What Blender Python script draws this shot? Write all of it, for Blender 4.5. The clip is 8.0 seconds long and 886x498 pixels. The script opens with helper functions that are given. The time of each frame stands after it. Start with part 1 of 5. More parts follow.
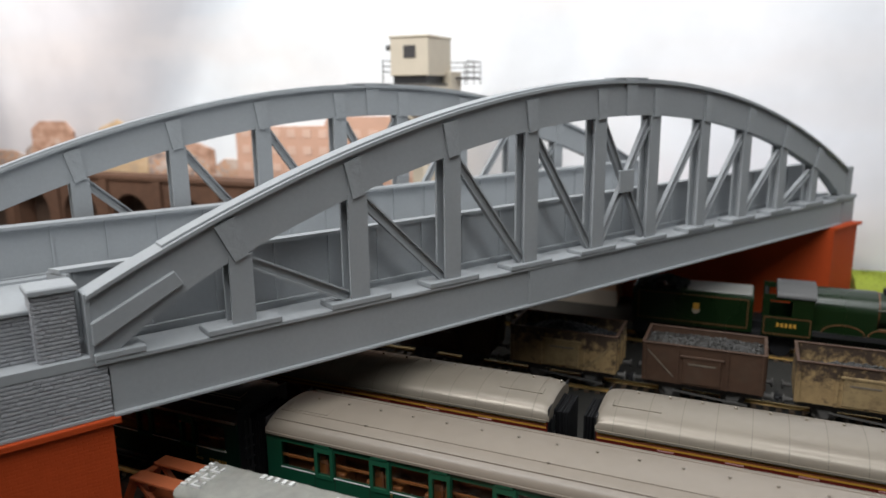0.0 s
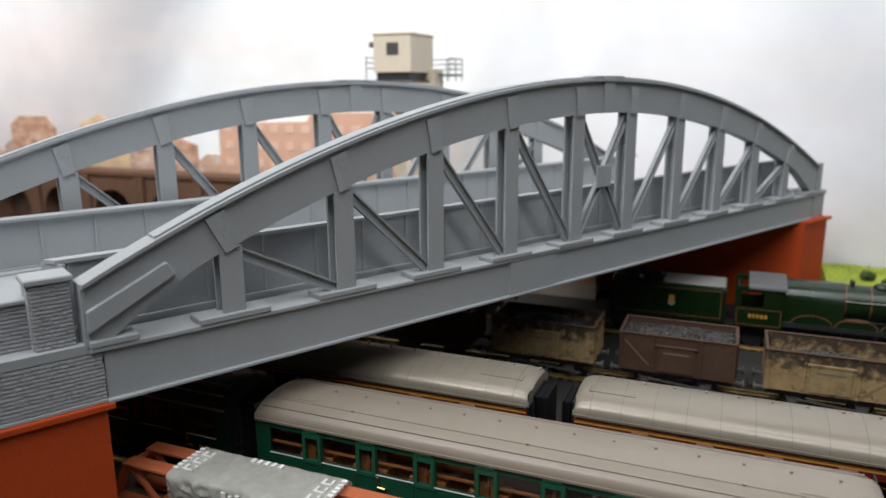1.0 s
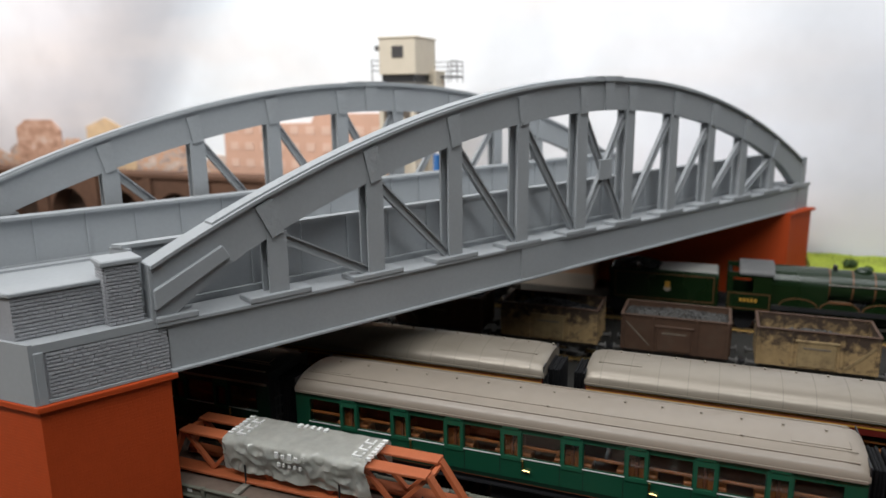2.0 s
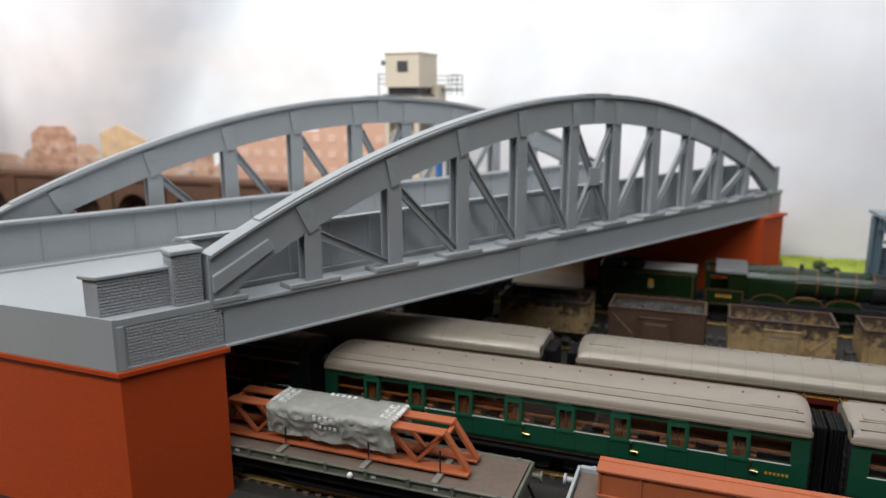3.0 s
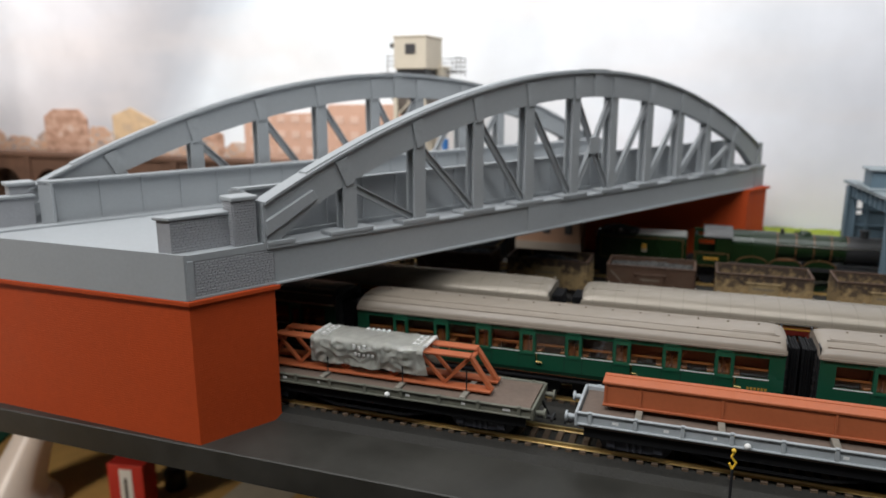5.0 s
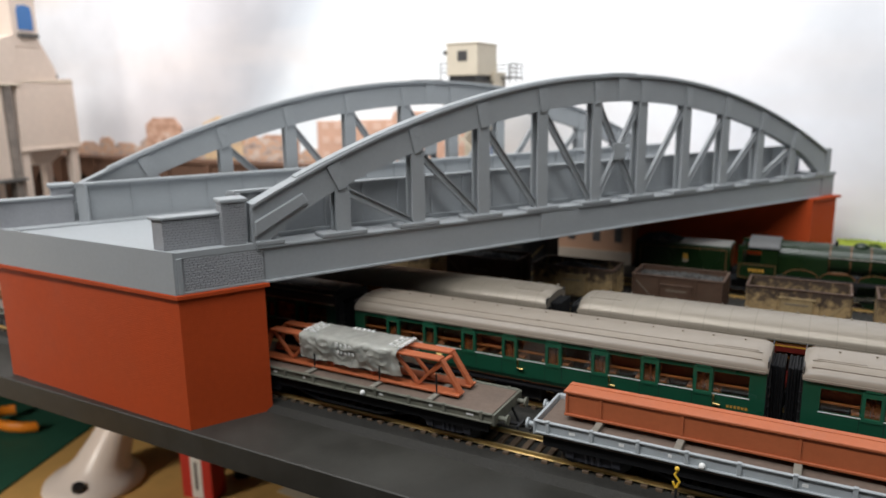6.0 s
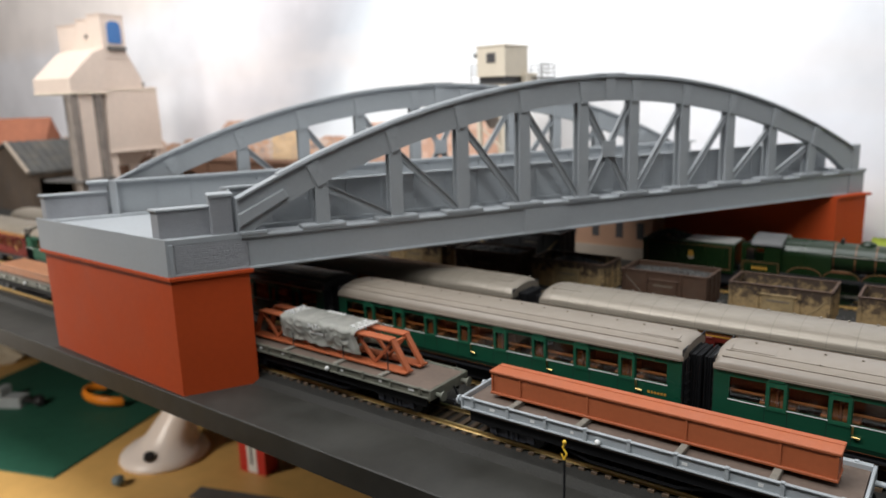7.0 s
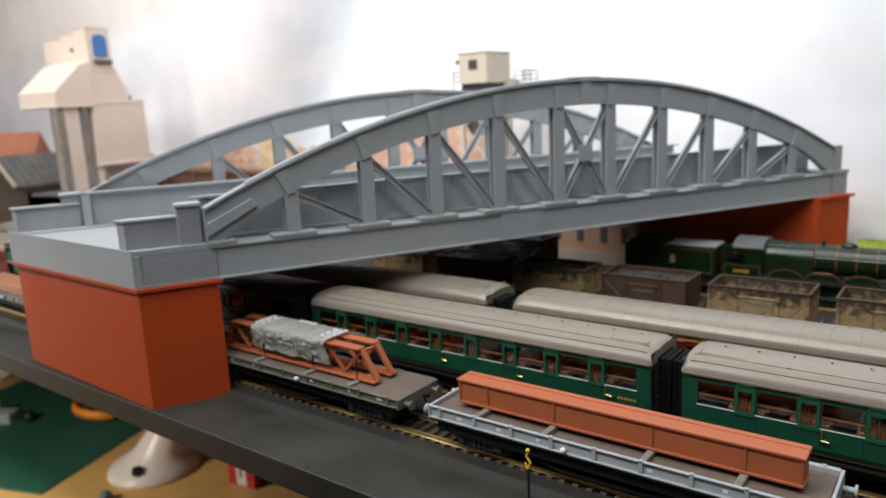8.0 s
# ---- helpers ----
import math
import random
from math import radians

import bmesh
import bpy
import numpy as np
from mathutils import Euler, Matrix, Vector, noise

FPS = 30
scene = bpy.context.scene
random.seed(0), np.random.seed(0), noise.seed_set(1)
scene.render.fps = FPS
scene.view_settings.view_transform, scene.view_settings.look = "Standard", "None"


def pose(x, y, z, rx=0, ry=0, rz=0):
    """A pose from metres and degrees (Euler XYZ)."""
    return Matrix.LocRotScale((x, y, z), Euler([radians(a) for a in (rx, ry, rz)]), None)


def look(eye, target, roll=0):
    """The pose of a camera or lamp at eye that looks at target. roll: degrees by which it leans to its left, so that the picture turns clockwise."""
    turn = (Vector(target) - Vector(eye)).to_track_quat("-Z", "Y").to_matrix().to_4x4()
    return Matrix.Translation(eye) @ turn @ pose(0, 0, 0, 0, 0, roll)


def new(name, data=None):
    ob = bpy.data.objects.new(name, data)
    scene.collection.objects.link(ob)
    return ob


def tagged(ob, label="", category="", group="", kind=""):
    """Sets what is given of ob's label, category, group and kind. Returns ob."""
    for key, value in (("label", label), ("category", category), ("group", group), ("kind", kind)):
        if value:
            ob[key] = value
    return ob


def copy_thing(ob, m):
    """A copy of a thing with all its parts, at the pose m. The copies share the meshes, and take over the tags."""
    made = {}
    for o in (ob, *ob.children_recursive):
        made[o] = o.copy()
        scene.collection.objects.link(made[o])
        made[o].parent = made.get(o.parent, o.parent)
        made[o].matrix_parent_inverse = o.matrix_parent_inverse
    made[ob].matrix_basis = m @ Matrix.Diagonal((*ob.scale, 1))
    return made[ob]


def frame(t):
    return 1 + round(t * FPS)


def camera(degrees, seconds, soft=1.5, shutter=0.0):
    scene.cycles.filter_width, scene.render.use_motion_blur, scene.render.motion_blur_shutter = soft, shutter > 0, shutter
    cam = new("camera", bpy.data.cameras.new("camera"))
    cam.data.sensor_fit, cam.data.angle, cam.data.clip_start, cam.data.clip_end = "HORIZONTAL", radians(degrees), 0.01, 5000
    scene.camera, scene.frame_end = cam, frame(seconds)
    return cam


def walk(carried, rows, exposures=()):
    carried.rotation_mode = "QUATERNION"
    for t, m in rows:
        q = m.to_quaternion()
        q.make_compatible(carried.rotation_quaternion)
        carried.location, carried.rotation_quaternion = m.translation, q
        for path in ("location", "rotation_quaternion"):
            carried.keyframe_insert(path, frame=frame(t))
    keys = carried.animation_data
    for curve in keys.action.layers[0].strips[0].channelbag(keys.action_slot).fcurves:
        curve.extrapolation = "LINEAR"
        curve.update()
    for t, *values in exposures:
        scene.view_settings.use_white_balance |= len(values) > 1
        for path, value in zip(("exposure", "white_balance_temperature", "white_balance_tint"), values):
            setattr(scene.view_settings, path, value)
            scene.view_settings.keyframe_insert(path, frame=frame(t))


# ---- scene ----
cam = camera(64.02, 8.0)
cam.data.dof.use_dof, cam.data.dof.focus_distance, cam.data.dof.aperture_fstop = True, 0.30, 11.0
ROWS = [
    (0.0, (-0.0500, -0.2552, 0.1889), (0.1535, 0.0069, 0.1151), -0.56),
    (0.5, (-0.0571, -0.2611, 0.1889), (0.1504, -0.0025, 0.1136), -0.33),
    (1.0, (-0.0574, -0.2634, 0.1893), (0.1527, -0.0070, 0.1138), -0.29),
    (1.5, (-0.0699, -0.2650, 0.1876), (0.1432, -0.0109, 0.1127), -0.27),
    (1.7, (-0.0781, -0.2694, 0.1869), (0.1357, -0.0158, 0.1122), -0.61),
    (2.8, (-0.1236, -0.3004, 0.1946), (0.0943, -0.0500, 0.1210), -0.24),
    (3.0, (-0.1322, -0.3086, 0.1936), (0.0867, -0.0584, 0.1222), -0.23),
    (3.5, (-0.1430, -0.3213, 0.1917), (0.0788, -0.0735, 0.1212), 0.11),
    (4.0, (-0.1555, -0.3283, 0.1876), (0.0680, -0.0817, 0.1181), -0.60),
    (4.5, (-0.1791, -0.3320, 0.1848), (0.0494, -0.0909, 0.1122), 0.04),
    (5.0, (-0.1806, -0.3345, 0.1798), (0.0420, -0.0884, 0.1055), -0.15),
    (5.2, (-0.1756, -0.3370, 0.1792), (0.0420, -0.0865, 0.1050), -0.67),
    (6.3, (-0.1030, -0.4116, 0.1794), (0.0612, -0.1224, 0.1090), -0.96),
    (6.5, (-0.0880, -0.4306, 0.1783), (0.0669, -0.1362, 0.1080), -1.29),
    (7.0, (-0.0710, -0.4542, 0.1802), (0.0672, -0.1516, 0.1097), -1.85),
    (7.5, (-0.0620, -0.4562, 0.1777), (0.0758, -0.1527, 0.1104), -3.40),
    (8.0, (-0.0524, -0.4574, 0.1770), (0.0862, -0.1541, 0.1108), -2.70),
]
walk(cam, [(t, look(eye, target, roll)) for t, eye, target, roll in ROWS], [(0.0, -0.05), (5.0, -0.05), (6.4, 0.12), (8.0, 0.12)])

# ---- world, room light, exposure ----
world = bpy.data.worlds.new("room_air")
scene.world = world
world.use_nodes = True
world.node_tree.nodes["Background"].inputs[0].default_value = (0.9, 0.95, 1.0, 1)
world.node_tree.nodes["Background"].inputs[1].default_value = 0.004


def guessed_lamp(x, y, z, sx, sy, watts, tint, tilt=0.0):
    """An unseen lamp along the layout, its place guessed, tilted to brighten the backscene."""
    lamp = bpy.data.lights.new("tube_light", "AREA")
    lamp.shape, lamp.size, lamp.size_y, lamp.energy, lamp.color = "RECTANGLE", sx, sy, watts, tint
    ob = new("tube_light", lamp)
    ob.matrix_world = pose(x, y, z, 0, 0, -61.7) @ pose(0, 0, 0, tilt, 0, 0)
    return ob


# Added lamps, placed and tilted until backscene and bridge come out bright enough.
guessed_lamp(-0.95, 0.40, 1.22, 1.5, 0.30, 11.6, (1.0, 0.97, 0.965), 52.0)
guessed_lamp(-0.08, 0.18, 0.95, 1.6, 0.20, 11.8, (0.965, 0.985, 1.0), 65.0)
guessed_lamp(-0.46, -0.54, 1.22, 1.5, 0.30, 11.2, (0.95, 0.985, 1.0), 20.0)
# the desk lamp whose base stands on the bench
desk = bpy.data.lights.new("desk_lamp_light", "AREA")
desk.shape, desk.size, desk.energy, desk.color = "DISK", 0.12, 1.8, (1.0, 0.93, 0.84)
new("desk_lamp_light", desk).matrix_world = look((-0.54, 0.46, 0.03), (-0.10, 0.66, -0.34))

# ---- materials ----


def mat(name, base, rough=0.6, metal=0.0, var=0.12, grain=250.0, bump=0.15, stain=0.0, stain_col=(0.1, 0.07, 0.05), stain_scale=40.0, spread=0.0, coat=0.0, spec=0.5, rim=None):
    """Paint, plastic or metal with fine grain, broad unevenness, and stains with a shape of their own."""
    m = bpy.data.materials.new(name)
    m.use_nodes = True
    nt = m.node_tree
    N, L = nt.nodes, nt.links
    bsdf = N["Principled BSDF"]
    tc = N.new("ShaderNodeTexCoord")
    fine = N.new("ShaderNodeTexNoise")
    fine.inputs["Scale"].default_value, fine.inputs["Detail"].default_value = grain, 6.0
    broad = N.new("ShaderNodeTexNoise")
    broad.inputs["Scale"].default_value, broad.inputs["Detail"].default_value = grain / 9.0, 3.0
    L.new(tc.outputs["Object"], fine.inputs["Vector"])
    L.new(tc.outputs["Object"], broad.inputs["Vector"])
    add = N.new("ShaderNodeMath")
    add.operation = "ADD"
    L.new(fine.outputs["Fac"], add.inputs[0])
    L.new(broad.outputs["Fac"], add.inputs[1])
    rng = N.new("ShaderNodeMapRange")
    rng.inputs["From Min"].default_value, rng.inputs["From Max"].default_value = 0.6, 1.4
    rng.inputs["To Min"].default_value, rng.inputs["To Max"].default_value = 1.0 - var, 1.0 + var
    L.new(add.outputs[0], rng.inputs["Value"])
    val = rng.outputs[0]
    if spread:
        info = N.new("ShaderNodeObjectInfo")
        r2 = N.new("ShaderNodeMapRange")
        r2.inputs["To Min"].default_value, r2.inputs["To Max"].default_value = 1.0 - spread, 1.0 + spread
        L.new(info.outputs["Random"], r2.inputs["Value"])
        mul = N.new("ShaderNodeMath")
        mul.operation = "MULTIPLY"
        L.new(val, mul.inputs[0])
        L.new(r2.outputs[0], mul.inputs[1])
        val = mul.outputs[0]
    sc = N.new("ShaderNodeVectorMath")
    sc.operation = "SCALE"
    sc.inputs[0].default_value = base
    L.new(val, sc.inputs["Scale"])
    col = sc.outputs[0]
    if stain:
        st = N.new("ShaderNodeTexNoise")
        st.inputs["Scale"].default_value, st.inputs["Detail"].default_value, st.inputs["Roughness"].default_value = stain_scale, 8.0, 0.65
        L.new(tc.outputs["Object"], st.inputs["Vector"])
        sr = N.new("ShaderNodeMapRange")
        sr.inputs["From Min"].default_value, sr.inputs["From Max"].default_value = 0.48, 0.66
        sr.inputs["To Max"].default_value = stain
        amount = st.outputs["Fac"]
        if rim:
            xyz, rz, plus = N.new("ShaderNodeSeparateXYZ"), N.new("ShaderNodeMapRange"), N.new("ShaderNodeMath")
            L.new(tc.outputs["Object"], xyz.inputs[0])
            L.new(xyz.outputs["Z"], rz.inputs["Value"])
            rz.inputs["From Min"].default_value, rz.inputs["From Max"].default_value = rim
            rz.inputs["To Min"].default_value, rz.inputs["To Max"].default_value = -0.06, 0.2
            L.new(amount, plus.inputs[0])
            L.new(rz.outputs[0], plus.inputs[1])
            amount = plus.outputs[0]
        L.new(amount, sr.inputs["Value"])
        mix = N.new("ShaderNodeMix")
        mix.data_type = "RGBA"
        L.new(sr.outputs[0], mix.inputs["Factor"])
        L.new(col, mix.inputs["A"])
        mix.inputs["B"].default_value = (*stain_col, 1)
        col = mix.outputs["Result"]
    L.new(col, bsdf.inputs["Base Color"])
    rr = N.new("ShaderNodeMapRange")
    rr.inputs["From Min"].default_value, rr.inputs["From Max"].default_value = 0.3, 0.7
    rr.inputs["To Min"].default_value, rr.inputs["To Max"].default_value = max(0.05, rough - 0.08), min(1.0, rough + 0.08)
    L.new(broad.outputs["Fac"], rr.inputs["Value"])
    L.new(rr.outputs[0], bsdf.inputs["Roughness"])
    bsdf.inputs["Metallic"].default_value = metal
    bsdf.inputs["Specular IOR Level"].default_value = spec
    bsdf.inputs["Coat Weight"].default_value = coat
    if bump:
        bp = N.new("ShaderNodeBump")
        bp.inputs["Strength"].default_value, bp.inputs["Distance"].default_value = bump, 0.0005
        L.new(fine.outputs["Fac"], bp.inputs["Height"])
        L.new(bp.outputs[0], bsdf.inputs["Normal"])
    return m


GREY = mat("grey_primer", (0.372, 0.391, 0.407), 0.64, spec=0.3, var=0.05, grain=500, bump=0.12)
GREYB = mat("grey_primer_brick", (0.375, 0.38, 0.40), 0.7, var=0.06, grain=900, bump=0.3, spread=0.03)
GREYH = mat("grey_primer_hammered", (0.372, 0.391, 0.407), 0.6, spec=0.3, var=0.06, grain=330, bump=0.9)
GREYJ = mat("grey_primer_joint", (0.365, 0.37, 0.39), 0.75, var=0.1, grain=900, bump=0.3)
RED = mat("red_oxide_paint", (0.50, 0.068, 0.014), 0.68, spec=0.2, var=0.07, grain=260, bump=0.25)


def brick_relief(m, deep):
    """Embossed brick courses pressed into card, over the paint's own grain."""
    N, L = m.node_tree.nodes, m.node_tree.links
    tc, xyz, put = N.new("ShaderNodeTexCoord"), N.new("ShaderNodeSeparateXYZ"), N.new("ShaderNodeCombineXYZ")
    add, bricks, bp = N.new("ShaderNodeMath"), N.new("ShaderNodeTexBrick"), N.new("ShaderNodeBump")
    L.new(tc.outputs["Object"], xyz.inputs[0])
    L.new(xyz.outputs["X"], add.inputs[0])
    L.new(xyz.outputs["Y"], add.inputs[1])
    L.new(add.outputs[0], put.inputs["X"])
    L.new(xyz.outputs["Z"], put.inputs["Y"])
    wave, mix = N.new("ShaderNodeTexNoise"), N.new("ShaderNodeVectorMath")
    wave.inputs["Scale"].default_value = 60.0
    L.new(tc.outputs["Object"], wave.inputs["Vector"])
    mix.operation = "MULTIPLY_ADD"
    mix.inputs[1].default_value = (0.0015, 0.0015, 0.0015)
    L.new(wave.outputs["Color"], mix.inputs[0])
    L.new(put.outputs[0], mix.inputs[2])
    L.new(mix.outputs[0], bricks.inputs["Vector"])
    for key, value in (("Scale", 1.0), ("Mortar Size", 0.00022), ("Mortar Smooth", 0.6), ("Brick Width", 0.0034), ("Row Height", 0.00135)):
        bricks.inputs[key].default_value = value
    bp.invert = True
    bp.inputs["Strength"].default_value, bp.inputs["Distance"].default_value = deep, 0.0003
    L.new(bricks.outputs["Fac"], bp.inputs["Height"])
    bsdf = N["Principled BSDF"]
    L.new(bsdf.inputs["Normal"].links[0].from_socket, bp.inputs["Normal"])
    L.new(bp.outputs[0], bsdf.inputs["Normal"])


brick_relief(RED, 0.3)
OXIDE = mat("oxide_load", (0.43, 0.112, 0.04), 0.6, var=0.08, grain=500, bump=0.2)
BOARD = mat("charcoal_board_paint", (0.027, 0.0255, 0.0215), 0.52, var=0.25, grain=120, bump=0.4, stain=0.5, stain_col=(0.05, 0.048, 0.042), stain_scale=14)
BED = mat("black_track_bed", (0.026, 0.0245, 0.021), 0.85, var=0.35, grain=900, bump=0.8)
RAIL = mat("brass_rail", (0.62, 0.46, 0.21), 0.46, metal=0.75, var=0.1, grain=300, bump=0.05)
BRASS = mat("polished_brass", (0.75, 0.55, 0.22), 0.3, metal=1.0, var=0.1, grain=300, bump=0.05)
SLEEPER = mat("brown_sleeper", (0.11, 0.072, 0.045), 0.75, var=0.25, grain=700, bump=0.4, spread=0.2)
BLACK = mat("black_plastic", (0.015, 0.015, 0.017), 0.5, var=0.2, grain=400, bump=0.1)
RUBBER = mat("black_rubber", (0.007, 0.007, 0.008), 0.75, var=0.2, grain=300, bump=0.2, spec=0.2)
DARKBLUE = mat("dark_underframe", (0.02, 0.021, 0.028), 0.55, var=0.2, grain=400, bump=0.15)
GREEN = mat("coach_green", (0.009, 0.074, 0.039), 0.34, var=0.06, grain=200, bump=0.03)
DEEPGREEN = mat("sooty_dark_green", (0.006, 0.03, 0.018), 0.4, var=0.1, grain=200, bump=0.05)
GREEND = mat("door_green", (0.015, 0.105, 0.056), 0.34, var=0.06, grain=200, bump=0.03)
ROOF = mat("roof_grey", (0.268, 0.227, 0.184), 0.38, var=0.05, grain=160, bump=0.06)
ROOFS = mat("roof_silver", (0.262, 0.228, 0.184), 0.37, metal=0.25, var=0.05, grain=160, bump=0.05)
ROOFSEAM = mat("roof_seam", (0.205, 0.178, 0.14), 0.5, var=0.1, grain=200, bump=0.05)
MAROON = mat("coach_maroon", (0.13, 0.016, 0.012), 0.35, var=0.07, grain=200, bump=0.03)
GOLD = mat("lining_gold", (0.52, 0.27, 0.04), 0.45, var=0.1, grain=300, bump=0.0)
SEAT = mat("seat_orange", (0.34, 0.11, 0.028), 0.6, var=0.15, grain=300, bump=0.1)
TIMBER = mat("compartment_timber", (0.21, 0.066, 0.028), 0.5, var=0.2, grain=200, bump=0.1)
WHITE = mat("white_print", (0.8, 0.8, 0.78), 0.5, var=0.05, grain=300, bump=0.0)
YELLOW = mat("yellow_paint", (0.8, 0.5, 0.04), 0.45, var=0.08, grain=300, bump=0.0)
FLATGREY = mat("wagon_grey", (0.125, 0.128, 0.10), 0.6, var=0.2, grain=300, bump=0.2, stain=0.5, stain_col=(0.21, 0.19, 0.15), stain_scale=60)
FLATLITE = mat("wagon_light_grey", (0.40, 0.43, 0.45), 0.5, var=0.1, grain=300, bump=0.1)
WASHED = mat("bearer_grey_timber", (0.24, 0.225, 0.19), 0.7, var=0.2, grain=400, bump=0.3)
PLANKS = mat("wagon_floor_brown", (0.145, 0.105, 0.082), 0.75, var=0.2, grain=400, bump=0.3)
TARP = mat("tarpaulin_grey", (0.67, 0.675, 0.62), 0.16, coat=0.4, var=0.14, grain=260, bump=0.3, stain=0.3, stain_col=(0.46, 0.48, 0.47), stain_scale=90)
BROWNW = mat("mineral_wagon_brown", (0.072, 0.036, 0.020), 0.7, var=0.2, grain=250, bump=0.25, stain=0.45, stain_col=(0.085, 0.058, 0.038), stain_scale=60)
CREAMW = mat("mineral_wagon_patch", (0.30, 0.215, 0.105), 0.75, var=0.2, grain=250, bump=0.3, stain=0.7, stain_col=(0.11, 0.068, 0.035), stain_scale=90)
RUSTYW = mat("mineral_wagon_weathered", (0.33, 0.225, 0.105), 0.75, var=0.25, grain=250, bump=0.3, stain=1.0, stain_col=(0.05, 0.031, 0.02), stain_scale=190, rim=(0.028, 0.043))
CHALK = mat("faded_wagon_white", (0.17, 0.14, 0.105), 0.8, var=0.3, grain=300, bump=0.1)
COAL = mat("coal", (0.022, 0.023, 0.026), 0.45, var=0.5, grain=500, bump=0.6)
COALG = mat("slate_grey_coal", (0.036, 0.034, 0.031), 0.5, var=0.5, grain=500, bump=0.6)
LOCO = mat("loco_green", (0.006, 0.019, 0.005), 0.30, var=0.06, grain=200, bump=0.03)
SMOKE = mat("smokebox_black", (0.02, 0.02, 0.021), 0.45, var=0.15, grain=300, bump=0.05)
CABROOF = mat("cab_roof_grey", (0.10, 0.10, 0.10), 0.5, var=0.08, grain=300, bump=0.05)
LINER = mat("orange_lining", (0.15, 0.066, 0.028), 0.45, var=0.08, grain=300, bump=0.0)
TENDERGLOSS = mat("tender_top_grey", (0.30, 0.30, 0.28), 0.4, var=0.1, grain=300, bump=0.05)
STEEL = mat("bright_steel", (0.6, 0.58, 0.52), 0.3, metal=1.0, var=0.1, grain=300, bump=0.05)
CRANE = mat("blue_grey_steelwork", (0.13, 0.19, 0.235), 0.6, var=0.1, grain=250, bump=0.1)
CRANEL = mat("pale_blue_grey_steelwork", (0.25, 0.29, 0.31), 0.6, var=0.1, grain=250, bump=0.1)
CONCRETE = mat("cream_concrete", (0.74, 0.605, 0.51), 0.75, var=0.06, grain=110, bump=0.15)
CONCRETE2 = mat("buff_cabin", (0.66, 0.58, 0.46), 0.7, var=0.05, grain=110, bump=0.1)
# darker, broadly blotched concrete for hopper, columns and stub chimney
DARKCONC = mat("stained_concrete", (0.26, 0.22, 0.19), 0.85, var=0.35, grain=70, bump=0.3, stain=0.6, stain_col=(0.12, 0.105, 0.1), stain_scale=30)
GRIME = mat("soot_grey", (0.10, 0.095, 0.09), 0.8, var=0.3, grain=160, bump=0.3)
BLUE = mat("blue_glazing", (0.04, 0.16, 0.42), 0.3, var=0.06, grain=100, bump=0.0)
DARKWIN = mat("dark_window", (0.09, 0.085, 0.085), 0.2, var=0.1, grain=100, bump=0.0)
SLATE = mat("shed_roof_grey", (0.085, 0.085, 0.082), 0.8, var=0.2, grain=120, bump=0.3, stain=0.5, stain_col=(0.17, 0.145, 0.115), stain_scale=38)
SHEDWALL = mat("shed_brown_wall", (0.085, 0.06, 0.042), 0.8, var=0.3, grain=150, bump=0.3, stain=0.7, stain_col=(0.07, 0.055, 0.045), stain_scale=30)
VIADUCT = mat("viaduct_brick", (0.125, 0.062, 0.036), 0.85, var=0.3, grain=90, bump=0.3, stain=0.5, stain_col=(0.12, 0.06, 0.035), stain_scale=12)
# viaduct brick again, with the shade inside the arches put into its colour
ARCHSHADE = mat("arch_shade_brick", (0.075, 0.045, 0.03), 0.9, var=0.3, grain=90, bump=0.2)
STUCCO = mat("salmon_stucco", (0.42, 0.24, 0.15), 0.8, var=0.12, grain=60, bump=0.2)
TILES = mat("orange_roof_tiles", (0.36, 0.13, 0.07), 0.8, var=0.2, grain=90, bump=0.3)
PALEWALL = mat("pale_house_wall", (0.36, 0.30, 0.24), 0.8, var=0.12, grain=60, bump=0.2)
PINK = mat("print_salmon", (0.66, 0.40, 0.29), 0.8, var=0.08, grain=60, bump=0.0)
PINKL = mat("print_pale_pink", (0.74, 0.51, 0.40), 0.8, var=0.08, grain=60, bump=0.0)
GRASS = mat("grass_scatter", (0.33, 0.40, 0.045), 0.9, var=0.4, grain=300, bump=0.8)


def town_print(name, hues, cell):
    """Blurred town printed on paper: patches of wall, roof and shade in warm inks."""
    m = mat(name, (0.5, 0.4, 0.35), 0.8, var=0.1, grain=60, bump=0.0)
    N, L = m.node_tree.nodes, m.node_tree.links
    tc, mp, soft = N.new("ShaderNodeTexCoord"), N.new("ShaderNodeMapping"), N.new("ShaderNodeTexNoise")
    mp.inputs["Scale"].default_value = (1.0, 0.0, 1.7)
    L.new(tc.outputs["Object"], mp.inputs["Vector"])
    soft.inputs["Scale"].default_value, soft.inputs["Detail"].default_value, soft.inputs["Roughness"].default_value = cell, 2.5, 0.6
    L.new(mp.outputs[0], soft.inputs["Vector"])
    ramp = N.new("ShaderNodeValToRGB")
    el = ramp.color_ramp.elements
    el[0].position, el[1].position = 0.34, 0.68
    el[0].color, el[1].color = (*hues[0], 1), (*hues[-1], 1)
    for k, hue in enumerate(hues[1:-1]):
        el.new(0.34 + 0.34 * (k + 1) / (len(hues) - 1)).color = (*hue, 1)
    L.new(soft.outputs["Fac"], ramp.inputs["Fac"])
    L.new(ramp.outputs["Color"], N["Principled BSDF"].inputs["Base Color"])
    return m


